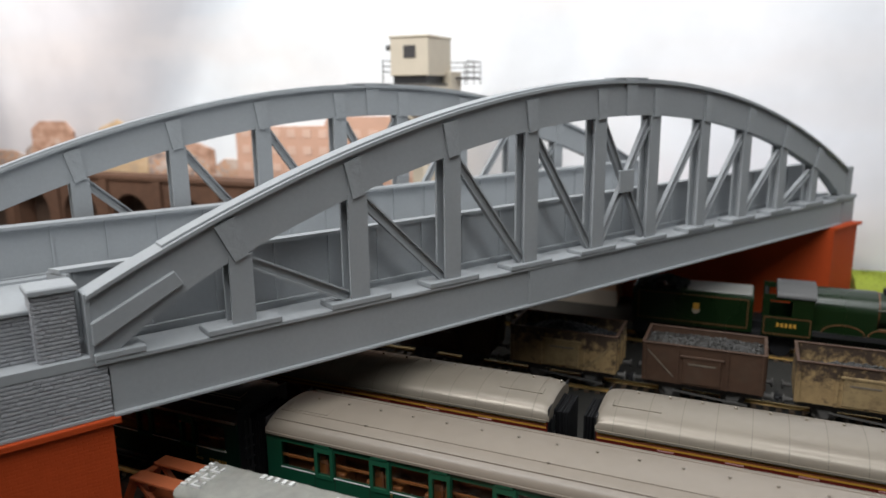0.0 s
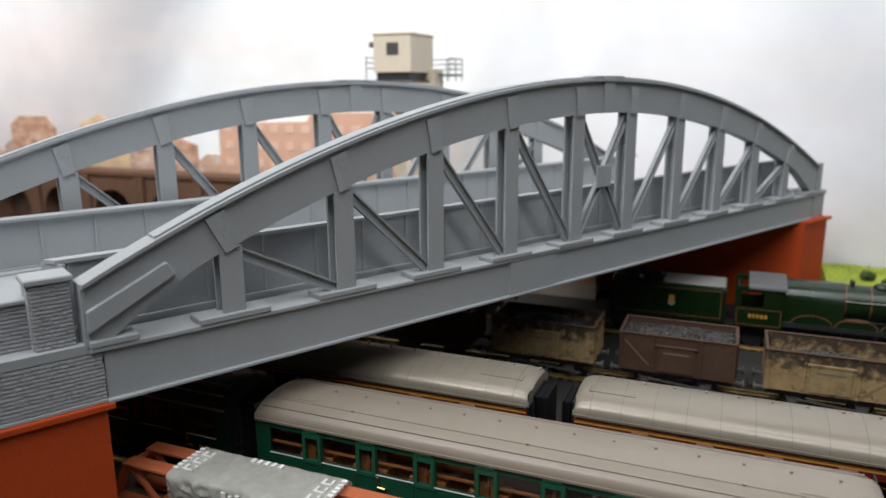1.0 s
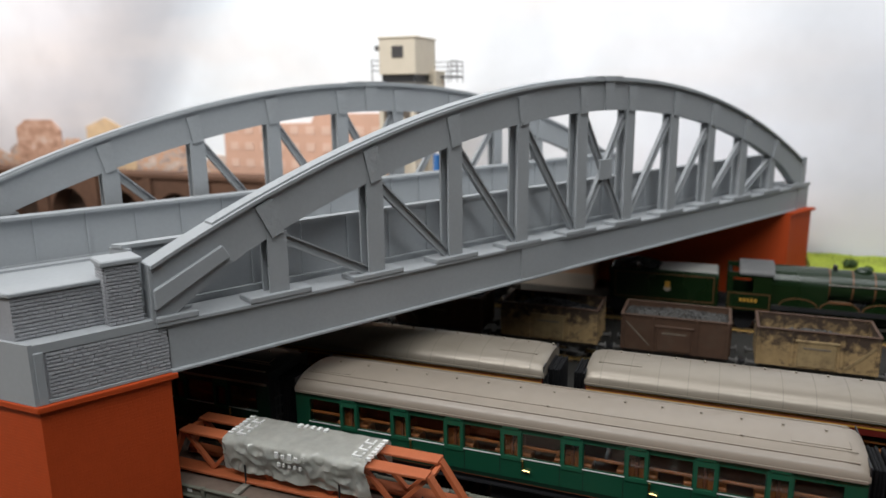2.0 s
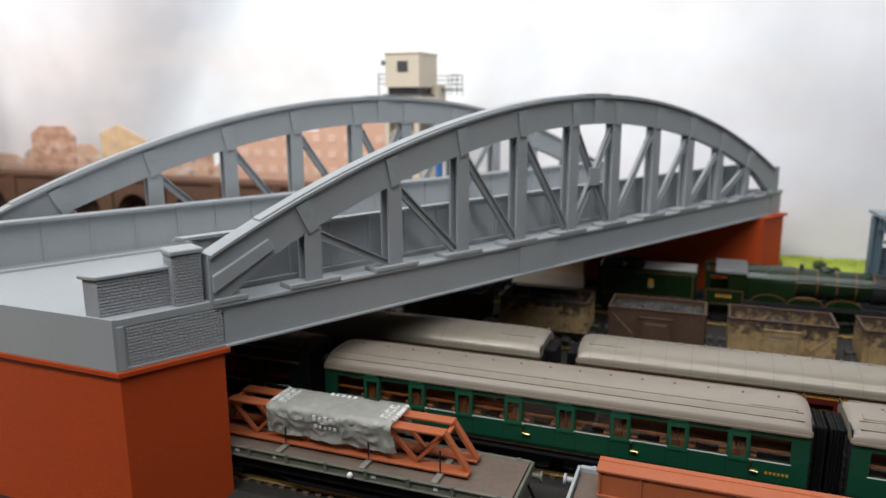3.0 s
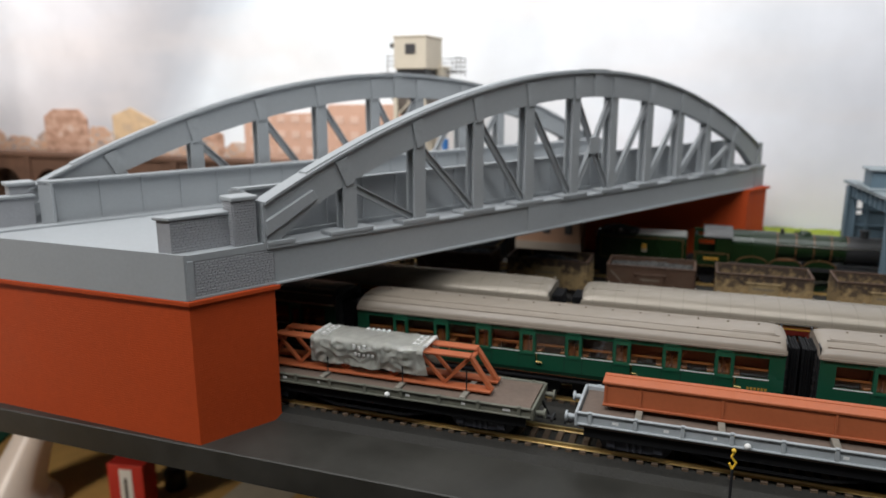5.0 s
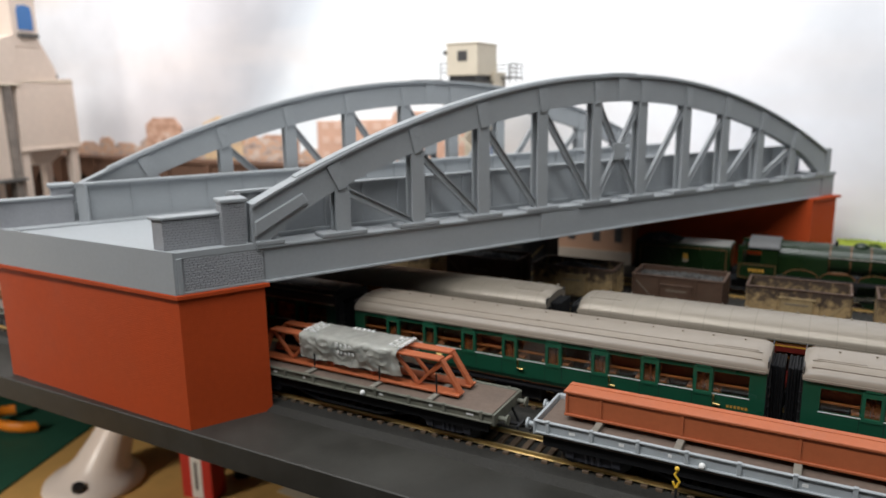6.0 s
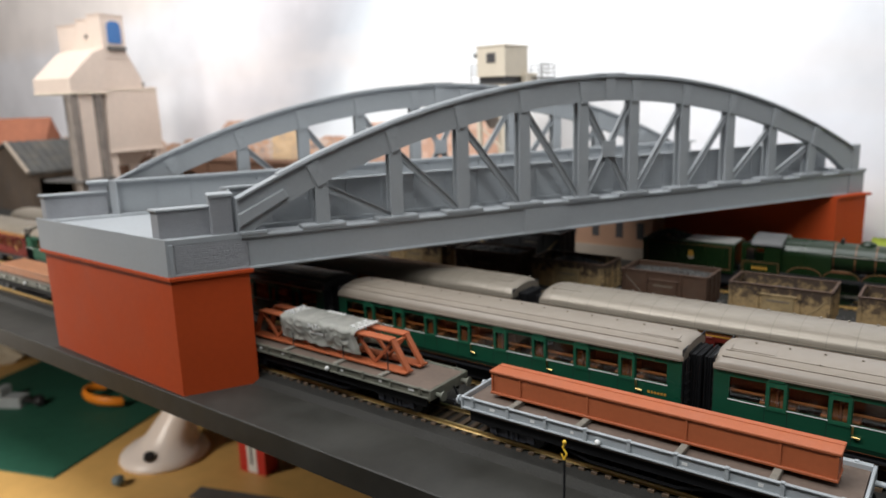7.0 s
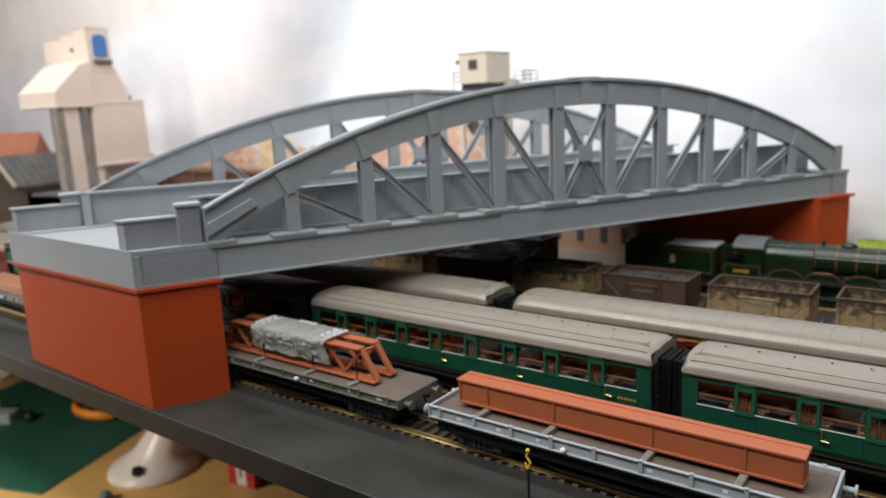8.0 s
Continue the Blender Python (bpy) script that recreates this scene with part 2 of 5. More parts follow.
TOWN = town_print("print_town", ((0.30, 0.22, 0.19), (0.52, 0.40, 0.34), (0.62, 0.34, 0.20), (0.58, 0.47, 0.40), (0.72, 0.55, 0.46)), 42.0)
TOWNR = town_print("print_town_brick", ((0.36, 0.20, 0.13), (0.50, 0.29, 0.20), (0.60, 0.37, 0.27), (0.66, 0.50, 0.42)), 50.0)
OCHREP = town_print("print_town_ochre", ((0.54, 0.39, 0.27), (0.66, 0.46, 0.27), (0.72, 0.53, 0.34)), 40.0)
BUSH = mat("dark_bush", (0.05, 0.085, 0.03), 0.9, var=0.4, grain=300, bump=0.6)
NAVY = mat("navy_plastic", (0.01, 0.02, 0.09), 0.4, var=0.06, grain=60, bump=0.0)
TANWOOD = mat("sawn_timber", (0.36, 0.15, 0.065), 0.65, var=0.2, grain=300, bump=0.2, spread=0.12)
WOOD = mat("bench_pine", (0.70, 0.42, 0.14), 0.5, var=0.12, grain=40, bump=0.1)
MAT = mat("cutting_mat_green", (0.021, 0.105, 0.066), 0.65, var=0.15, grain=60, bump=0.1)
LAMPW = mat("lamp_white_plastic", (0.84, 0.75, 0.70), 0.35, var=0.03, grain=60, bump=0.0)
CARDRED = mat("red_card", (0.55, 0.03, 0.02), 0.5, var=0.06, grain=60, bump=0.0)
ORANGEP = mat("orange_plastic", (0.9, 0.27, 0.02), 0.4, var=0.06, grain=60, bump=0.0)
PAPER = mat("paper_card", (0.62, 0.54, 0.42), 0.8, var=0.1, grain=60, bump=0.1)
CEIL = mat("ceiling_white", (0.45, 0.445, 0.43), 0.9, var=0.03, grain=20, bump=0.1)
WALLP = mat("room_wall_paint", (0.22, 0.215, 0.20), 0.9, var=0.04, grain=20, bump=0.1)
CARPET = mat("room_floor", (0.16, 0.14, 0.12), 0.95, var=0.2, grain=200, bump=0.4)


def glass_mat(name, clear=0.8):
    m = bpy.data.materials.new(name)
    m.use_nodes = True
    N, L = m.node_tree.nodes, m.node_tree.links
    N.clear()
    out, mix = N.new("ShaderNodeOutputMaterial"), N.new("ShaderNodeMixShader")
    see, gloss = N.new("ShaderNodeBsdfTransparent"), N.new("ShaderNodeBsdfGlossy")
    see.inputs["Color"].default_value = (0.9, 0.92, 0.9, 1)
    gloss.inputs["Roughness"].default_value = 0.08
    mix.inputs[0].default_value = 1 - clear
    L.new(see.outputs[0], mix.inputs[1])
    L.new(gloss.outputs[0], mix.inputs[2])
    L.new(mix.outputs[0], out.inputs[0])
    return m


GLASS = glass_mat("coach_glazing", 0.93)


def sky_print():
    """The printed sky of the backscene board: white and pale blue with grey and pink cloud."""
    m = bpy.data.materials.new("printed_sky")
    m.use_nodes = True
    N, L = m.node_tree.nodes, m.node_tree.links
    bsdf = N["Principled BSDF"]
    tc = N.new("ShaderNodeTexCoord")
    wob = N.new("ShaderNodeTexNoise")
    wob.inputs["Scale"].default_value, wob.inputs["Detail"].default_value = 3.2, 3.0
    L.new(tc.outputs["Object"], wob.inputs["Vector"])
    xyz = N.new("ShaderNodeSeparateXYZ")
    L.new(tc.outputs["Object"], xyz.inputs[0])

    def calc(op, a, b_):
        n = N.new("ShaderNodeMath")
        n.operation = op
        for k, v in enumerate((a, b_)):
            if isinstance(v, float):
                n.inputs[k].default_value = v
            else:
                L.new(v, n.inputs[k])
        return n.outputs[0]

    # across the slanting smoke band: how far along the board, less the slant, plus a soft wobble
    lean = calc("MULTIPLY", xyz.outputs["Z"], 0.65)
    s = calc("ADD", calc("SUBTRACT", xyz.outputs["X"], lean), calc("MULTIPLY", calc("SUBTRACT", wob.outputs["Fac"], 0.5), 0.12))
    ramp = N.new("ShaderNodeValToRGB")
    wide = N.new("ShaderNodeMapRange")
    wide.inputs["From Min"].default_value, wide.inputs["From Max"].default_value = -1.7, 0.5
    L.new(s, wide.inputs["Value"])
    L.new(wide.outputs[0], ramp.inputs["Fac"])
    stops = [(-1.7, (0.95, 0.92, 0.93)), (-1.3, (0.95, 0.94, 0.96)), (-1.05, (0.93, 0.92, 0.94)), (-0.87, (0.77, 0.74, 0.76)), (-0.76, (0.57, 0.55, 0.57)), (-0.68, (0.53, 0.53, 0.56)), (-0.64, (0.57, 0.59, 0.63)), (-0.59, (0.80, 0.84, 0.88)), (-0.48, (0.90, 0.93, 0.95)), (-0.2, (0.93, 0.94, 0.96)), (0.0, (0.91, 0.92, 0.95)), (0.28, (0.80, 0.80, 0.85))]
    el = ramp.color_ramp.elements
    el[0].color = (*stops[0][1], 1)
    el[1].color = (0.88, 0.89, 0.92, 1)
    for pos, c in stops[1:]:
        el.new((pos + 1.7) / 2.2).color = (*c, 1)
    mp2 = N.new("ShaderNodeMapping")
    mp2.inputs["Scale"].default_value = (1.0, 1.0, 3.6)
    mp2.inputs["Location"].default_value = (3.1, 0.0, 1.7)
    L.new(tc.outputs["Object"], mp2.inputs["Vector"])
    n2 = N.new("ShaderNodeTexNoise")
    n2.inputs["Scale"].default_value, n2.inputs["Detail"].default_value = 2.4, 3.0
    L.new(mp2.outputs[0], n2.inputs["Vector"])
    r2 = N.new("ShaderNodeMapRange")
    r2.inputs["From Min"].default_value, r2.inputs["From Max"].default_value = 0.52, 0.70
    r2.inputs["To Max"].default_value = 0.4
    L.new(n2.outputs["Fac"], r2.inputs["Value"])
    mix = N.new("ShaderNodeMix")
    mix.data_type = "RGBA"
    L.new(r2.outputs[0], mix.inputs["Factor"])
    L.new(ramp.outputs["Color"], mix.inputs["A"])
    mix.inputs["B"].default_value = (0.86, 0.76, 0.71, 1)
    n3 = N.new("ShaderNodeTexNoise")
    n3.inputs["Scale"].default_value, n3.inputs["Detail"].default_value = 9.0, 4.0
    L.new(tc.outputs["Object"], n3.inputs["Vector"])
    r3 = N.new("ShaderNodeMapRange")
    r3.inputs["From Min"].default_value, r3.inputs["From Max"].default_value = 0.35, 0.65
    r3.inputs["To Min"].default_value, r3.inputs["To Max"].default_value = 0.93, 1.05
    L.new(n3.outputs["Fac"], r3.inputs["Value"])
    # peach cloud above a slanting edge at the board's far end
    edge = calc("SUBTRACT", calc("ADD", xyz.outputs["Z"], calc("MULTIPLY", calc("SUBTRACT", wob.outputs["Fac"], 0.5), 0.10)), calc("MULTIPLY", calc("ADD", xyz.outputs["X"], 1.7), 0.062))
    r4, r5 = N.new("ShaderNodeMapRange"), N.new("ShaderNodeMapRange")
    r4.inputs["From Min"].default_value, r4.inputs["From Max"].default_value = 0.30, 0.345
    L.new(edge, r4.inputs["Value"])
    r5.inputs["From Min"].default_value, r5.inputs["From Max"].default_value = -0.95, -0.72
    r5.inputs["To Min"].default_value, r5.inputs["To Max"].default_value = 0.9, 0.0
    L.new(xyz.outputs["X"], r5.inputs["Value"])
    peach = N.new("ShaderNodeMix")
    peach.data_type = "RGBA"
    L.new(calc("MULTIPLY", r4.outputs[0], r5.outputs[0]), peach.inputs["Factor"])
    L.new(mix.outputs["Result"], peach.inputs["A"])
    peach.inputs["B"].default_value = (0.93, 0.84, 0.78, 1)
    tone = N.new("ShaderNodeVectorMath")
    tone.operation = "SCALE"
    L.new(peach.outputs["Result"], tone.inputs[0])
    L.new(r3.outputs[0], tone.inputs["Scale"])
    L.new(tone.outputs[0], bsdf.inputs["Base Color"])
    bsdf.inputs["Roughness"].default_value = 0.7
    return m


SKY = sky_print()

# ---- building helpers: shapes in millimetres ----
MM = 0.001
TRACK_TURN = -61.7
TRACKS = pose(0, 0, 0, 0, 0, TRACK_TURN)


def on_track(u, v, z=0.0, rz=0.0):
    """A pose in the tracks' own frame: u along the rails, v away from the board's front, in millimetres."""
    return TRACKS @ pose(u * MM, v * MM, z * MM, 0, 0, rz)


def thing(name, m, label, category, group="", kind=""):
    ob = new(name)
    ob.empty_display_size = 0.01
    ob.matrix_world = m
    return tagged(ob, label, category, group, kind)


def mesh_of(name, bm, material, smooth=False):
    bmesh.ops.scale(bm, vec=(MM, MM, MM), verts=bm.verts)
    bmesh.ops.recalc_face_normals(bm, faces=bm.faces)
    me = bpy.data.meshes.new(name)
    bm.to_mesh(me)
    bm.free()
    me.materials.append(material)
    if smooth:
        for p in me.polygons:
            p.use_smooth = True
        me.set_sharp_from_angle(angle=radians(35))
    return me


def part(name, bm, material, parent, label="", smooth=False, at=None, kind=""):
    ob = new(name, mesh_of(name, bm, material, smooth))
    ob.parent = parent
    if at is not None:
        ob.matrix_basis = at
    return tagged(ob, label, "", "", kind)


def again(ob, parent, at):
    """Another object on the same mesh."""
    o = new(ob.name.split(".")[0], ob.data)
    o.parent, o.matrix_basis = parent, at
    return o


def solid(name, bm, material, m, label, category, group="", kind="", smooth=False):
    ob = new(name, mesh_of(name, bm, material, smooth))
    ob.matrix_world = m
    return tagged(ob, label, category, group, kind)


def box(bm, x0, x1, y0, y1, z0, z1, bevel=0.0):
    made = bmesh.ops.create_cube(bm, size=1.0)["verts"]
    for v in made:
        v.co = Vector(((x0 + x1) / 2 + v.co.x * (x1 - x0), (y0 + y1) / 2 + v.co.y * (y1 - y0), (z0 + z1) / 2 + v.co.z * (z1 - z0)))
    if bevel:
        edges = list({e for v in made for e in v.link_edges})
        bmesh.ops.bevel(bm, geom=edges, offset=bevel, segments=1, affect="EDGES", profile=0.7)
    return bm


def B(*args, bevel=0.0):
    return box(bmesh.new(), *args, bevel=bevel)


def prism(bm, pts, axis, a, b):
    """Extrudes a polygon of 2-D points along an axis from a to b: the points are (y, z), (x, z) or (x, y)."""
    put = {"x": lambda p, w: (w, p[0], p[1]), "y": lambda p, w: (p[0], w, p[1]), "z": lambda p, w: (p[0], p[1], w)}[axis]
    lo, hi = [bm.verts.new(put(p, a)) for p in pts], [bm.verts.new(put(p, b)) for p in pts]
    n = len(pts)
    bm.faces.new(lo)
    bm.faces.new(hi)
    for i in range(n):
        bm.faces.new((lo[i], lo[(i + 1) % n], hi[(i + 1) % n], hi[i]))
    return bm


def rod(bm, p, q, r, seg=10, r2=None):
    p, q = Vector(p), Vector(q)
    m = Matrix.Translation((p + q) / 2) @ (q - p).to_track_quat("Z", "Y").to_matrix().to_4x4()
    bmesh.ops.create_cone(bm, cap_ends=True, segments=seg, radius1=r, radius2=r if r2 is None else r2, depth=(q - p).length, matrix=m)
    return bm


def bar(bm, p, q, wide, deep, side=(0, 1, 0)):
    """A straight bar of rectangular section from p to q; deep is measured along side."""
    p, q, s = Vector(p), Vector(q), Vector(side).normalized()
    along = (q - p).normalized()
    w = along.cross(s).normalized()
    vs = []
    for e in (p, q):
        vs.append([bm.verts.new(e + w * wide / 2 * a + s * deep / 2 * b) for a, b in ((-1, -1), (1, -1), (1, 1), (-1, 1))])
    bm.faces.new(vs[0])
    bm.faces.new(vs[1])
    for i in range(4):
        bm.faces.new((vs[0][i], vs[0][(i + 1) % 4], vs[1][(i + 1) % 4], vs[1][i]))
    return bm


def loft(bm, rings, close=True, caps=True):
    rows = [[bm.verts.new(p) for p in ring] for ring in rings]
    n = len(rows[0])
    for a, b in zip(rows, rows[1:]):
        for i in range(n if close else n - 1):
            bm.faces.new((a[i], a[(i + 1) % n], b[(i + 1) % n], b[i]))
    if caps:
        bm.faces.new(rows[0])
        bm.faces.new(rows[-1])
    return bm


# ---- the room, the backscene and the baseboard ----
solid("floor", B(-3200, 3200, -3200, 3200, -1130, -1100), CARPET, pose(0, 0, 0), "dark carpeted floor of the railway room", "floor", kind="structure")
solid("ceiling", B(-3200, 3200, -3200, 3200, 1300, 1330), CEIL, pose(0, 0, 0), "plain white ceiling over the layout", "ceiling", kind="structure")
solid("wall_north", B(-3200, 3200, 3200, 3260, -1100, 1300), WALLP, pose(0, 0, 0), "plain painted room wall", "wall", kind="structure")
solid("wall_south", B(-3200, 3200, -3260, -3200, -1100, 1300), WALLP, pose(0, 0, 0), "plain painted room wall", "wall", kind="structure")
solid("wall_east", B(3200, 3260, -3200, 3200, -1100, 1300), WALLP, pose(0, 0, 0), "plain painted room wall", "wall", kind="structure")
solid("wall_west", B(-3260, -3200, -3200, 3200, -1100, 1300), WALLP, pose(0, 0, 0), "plain painted room wall", "wall", kind="structure")

BACK = 566.0
backdrop = solid("backdrop", B(-2600, 1500, BACK, BACK + 6, -20, 980), SKY, TRACKS, "backscene board printed with pale cloudy sky", "backdrop", kind="structure")

board = solid("baseboard", prism(bmesh.new(), [(-44, -15), (BACK, -15), (BACK, 0), (-43.4, 0), (-44, -0.6)], "x", -2400, 1400), BOARD, TRACKS, "thick charcoal-painted baseboard with a square front edge", "baseboard", kind="structure")
for x in (-2300, 1300):
    for y in (20, 520):
        part("board_leg", B(x - 22, x + 22, y - 22, y + 22, -1100, -15), BOARD, board)
bed = bmesh.new()
prism(bed, [(-4, 0.0), (0, 3.0), (400, 3.0), (404, 0.0)], "x", -2300, 1300)
solid("track_bed", bed, BED, TRACKS, "black ballast bed raised above the baseboard", "track bed", kind="structure")


def painted(name, pts, material, depth=1.5, label=""):
    """A flat printed shape on the backscene, as (u, z) points."""
    return part(name, prism(bmesh.new(), pts, "y", BACK - depth, BACK - 0.2), material, backdrop, label)


def rect(u0, u1, z0, z1):
    return [(u0, z0), (u1, z0), (u1, z1), (u0, z1)]


rs = random.Random(4)
u = -1500.0
while u < -420:
    w = rs.uniform(38, 85)
    top = rs.uniform(104, 132)
    painted("printed_house", [(u, 40), (u + w, 40), (u + w, top - 8), (u + w * 0.7, top), (u + w * 0.2, top), (u, top - 9)], rs.choice([TOWN, TOWN, TOWN, TOWNR]), 1.2 + rs.uniform(0, 0.8))
    u += w * rs.uniform(0.75, 1.05)
painted("printed_house", [(-788, 40), (-700, 40), (-700, 138), (-716, 152), (-768, 152), (-788, 140)], TOWNR, 3.0, "orange brick house printed on the backscene")
painted("printed_house", [(-648, 60), (-562, 60), (-562, 133), (-612, 155), (-648, 143)], OCHREP, 3.0, "ochre gabled house printed on the backscene")
painted("printed_factory", [(-408, 40), (-140, 40), (-140, 162), (-270, 161), (-275, 150), (-408, 147)], PINK, 3.0, "salmon pink factory printed on the backscene")
for row in (100, 122, 143):
    for k in range(11):
        painted("printed_window", rect(-398 + 23 * k, -386 + 23 * k, row - 7, row + 3), PINKL, 3.8)
painted("printed_hill", [(-640, 40), (-455, 40), (-455, 96), (-490, 118), (-540, 122), (-600, 98)], TOWN, 2.0)

# brick viaduct along the back
viaduct = thing("brick_viaduct", on_track(0, 500), "brown brick viaduct with round arches before the backscene", "viaduct")
wall = bmesh.new()
left, right, pitch = -1500, -190, 92
outline = [(left, 0.0)]
k = left + 14
while k + 70 < right:
    outline.append((k, 0.0))
    outline += [(k + 32 - 32 * math.cos(a), 30 + 34 * math.sin(a)) for a in np.linspace(0, math.pi, 13)]
    outline.append((k + 64, 0.0))
    k += pitch
outline += [(right, 0.0), (right, 82.0), (left, 82.0)]
prism(wall, outline, "y", 0, 26)
part("arcade", wall, VIADUCT, viaduct)
# wall behind the openings, painted darker for the shade in them
part("arch_back", B(left, right, 26, 30, 0, 80), ARCHSHADE, viaduct)
part("coping", B(left, right, -3, 30, 82, 88, bevel=0.8), VIADUCT, viaduct)
k = left + 5
while k < right:
    part("buttress", B(k - 6, k + 6, -4, 0, 0, 82), VIADUCT, viaduct)
    k += pitch

# ---- the bowstring bridge ----
SKEW = -0.51          # shift along the bridge for each unit across it
PANEL, MID, HALF = 51.4, 283.0, 288.0
NUDGE = {1: -1.2, 5: 1.3, 6: -1.3}      # posts that stand a little off the even spacing
bridge = thing("bowstring_bridge", pose(0, 0, 0), "grey primed skew bowstring girder bridge on red abutments", "bridge")


def arch_top(x):
    return 195.0 - 71.0 * ((x - MID) / HALF) ** 2


def arch_low(x):
    """The rib deepens where it comes down to its bearings."""
    near_end = max(0.0, 40 - min(x, 2 * MID - x)) / 40
    return arch_top(x) - 20.5 - 7.5 * near_end**1.5


def slant(x):
    """The unit normal of the arch at x, pointing up."""
    s = -2 * 71.0 * (x - MID) / HALF**2
    return Vector((-s, 0, 1)).normalized()


def arch_strip(bm, x0, x1, y0, y1, low, high, steps=44):
    """A curved bar along the arch between two offsets above the arch's top line."""
    rings = []
    for x in np.linspace(x0, x1, steps):
        za = arch_top(x)
        rings.append([(x, y0, za + low), (x, y1, za + low), (x, y1, za + high), (x, y0, za + high)])
    return loft(bm, rings)


def truss(x0, y0, label, drop=0.0):
    at = pose(x0 * MM, y0 * MM, drop * MM)
    g = bmesh.new()
    box(g, -2, 568, 0.6, 7.4, 78.6, 98.0)
    t = part("truss", g, GREY, bridge, label, at=at)
    part("top_flange", B(-4, 570, -1.0, 9.5, 97.6, 99.4, bevel=0.3), GREY, t)
    part("bottom_flange", B(0, 567, -1.2, 9.0, 77.6, 79.0, bevel=0.3), GREY, t)
    for a in (205.0, ):
        s = B(a, a + 37, -0.5, 8.5, 79.0, 97.6, bevel=0.25)
        box(s, a, a + 37, -1.4, 9.8, 99.2, 100.3, bevel=0.2)
        part("splice_plate", s, GREY, t)
    rib = bmesh.new()
    rings = []
    for x in np.linspace(-4, 570, 60):
        rings.append([(x, 0.4, arch_low(x)), (x, 7.6, arch_low(x)), (x, 7.6, arch_top(x) - 2.2), (x, 0.4, arch_top(x) - 2.2)])
    loft(rib, rings)
    arch = part("arch_rib", rib, GREY, t, smooth=True)
    part("arch_flange", arch_strip(bmesh.new(), -4.5, 570.5, -1.6, 9.6, -2.6, -1.1, 60), GREY, t, smooth=True)
    part("arch_cover_plate", arch_strip(bmesh.new(), 22, 544, 0.2, 7.8, -1.1, -0.1, 56), GREY, t, smooth=True)
    part("arch_crown_plate", arch_strip(bmesh.new(), MID - 14, MID + 14, -0.2, 8.2, -0.1, 0.5, 6), GREY, t, smooth=True)
    part("end_post", B(-5.2, -3.4, -0.2, 8.2, 99.4, 123.5, bevel=0.3), GREY, t)
    part("end_post", B(571, 581.5, 0.2, 7.8, 99.4, 125.0, bevel=0.3), GREY, t)
    for sgn, e in ((1, -3.0), (-1, 569.0)):
        if sgn > 0:
            st = bmesh.new()
            prism(st, [(e - sgn, 105.0), (e + sgn * 31, 121.8), (e + sgn * 28, 127.0), (e - sgn, 113.2)], "y", -1.9, 0.6)
            bmesh.ops.bevel(st, geom=list(st.edges), offset=0.35, segments=1, affect="EDGES")
            part("stiffening_strip", st, GREY, t)
        part("bearing_plate", B(min(e, e + sgn * 16) - 1, max(e, e + sgn * 16), -1.4, 9.6, 99.4, 102.0, bevel=0.4), GREY, t)
    foot = {}
    for i in range(1, 11):
        x = MID + (i - 5.5) * PANEL + NUDGE.get(i, 0.0)
        zt = arch_low(x) + 0.6
        up = bmesh.new()
        prism(up, [(x - 4.7, 0.2), (x + 4.7, 0.2), (x + 4.7, 1.5), (x + 0.8, 1.5), (x + 0.8, 6.5), (x + 4.7, 6.5), (x + 4.7, 7.8), (x - 4.7, 7.8), (x - 4.7, 6.5), (x - 0.8, 6.5), (x - 0.8, 1.5), (x - 4.7, 1.5)], "z", 101.5, zt)
        part("upright", up, GREY, t)
        part("base_plate", B(x - 15, x + 15, -1.5, 9.8, 99.4, 101.9, bevel=0.35), GREY, t)
        n = slant(x)
        along = Vector((n.z, 0, -n.x))
        gus = bmesh.new()
        for ya, yb in ((-0.9, 0.5), (7.5, 8.9)):
            c = Vector((x, 0, arch_low(x)))
            up_way = (n + Vector((0, 0, 0 if i in (1, 10) else 1))).normalized()
            top = c + up_way * 15.2
            pts = [c - along * 3.0 - n * 0.6, c + along * 3.2 - n * 0.6, top + along * 4.0, top - along * 4.4]
            prism(gus, [(p.x, p.z) for p in pts], "y", ya, yb)
        part("gusset", gus, GREYH, t, "hammered gusset plate")
    sp = bmesh.new()
    for ya, yb in ((-0.8, 0.5), (7.5, 8.8)):
        prism(sp, [(MID - 4, arch_low(MID)), (MID + 4, arch_low(MID)), (MID + 5, arch_top(MID)), (MID - 5, arch_top(MID))], "y", ya, yb)
    part("crown_splice", sp, GREY, t)

    def diagonal(x_top, x_low):
        sgn = 1 if x_low > x_top else -1
        p = Vector((x_top + sgn * 4.0, 4.0, arch_low(x_top) - 3.0))
        q = Vector((x_low - sgn * 4.0, 4.0, 102.6))
        d = bmesh.new()
        bar(d, p, q, 4.8, 1.1)
        w = (q - p).normalized().cross(Vector((0, 1, 0))).normalized()
        for o in (-2.0, 2.0):
            bar(d, p + w * o + Vector((0, -1.3, 0)), q + w * o + Vector((0, -1.3, 0)), 0.8, 1.8)
        part("diagonal", d, GREY, t)

    X = {i: MID + (i - 5.5) * PANEL + NUDGE.get(i, 0.0) for i in range(1, 11)}
    for i in range(1, 5):
        diagonal(X[i], X[i + 1])
        diagonal(X[11 - i], X[10 - i])
    diagonal(X[5], X[6])
    diagonal(X[6], X[5])
    zc = 0.5 * (arch_low(X[5]) + 102)
    part("centre_gusset", B(MID - 6.5, MID + 6.5, 0.2, 1.7, zc - 7.0, zc + 6.0, bevel=0.3), GREY, t)
    return t


truss(0.0, 0.0, "near bowstring truss")
truss(SKEW * 150.0, 150.0, "far bowstring truss", -0.8)


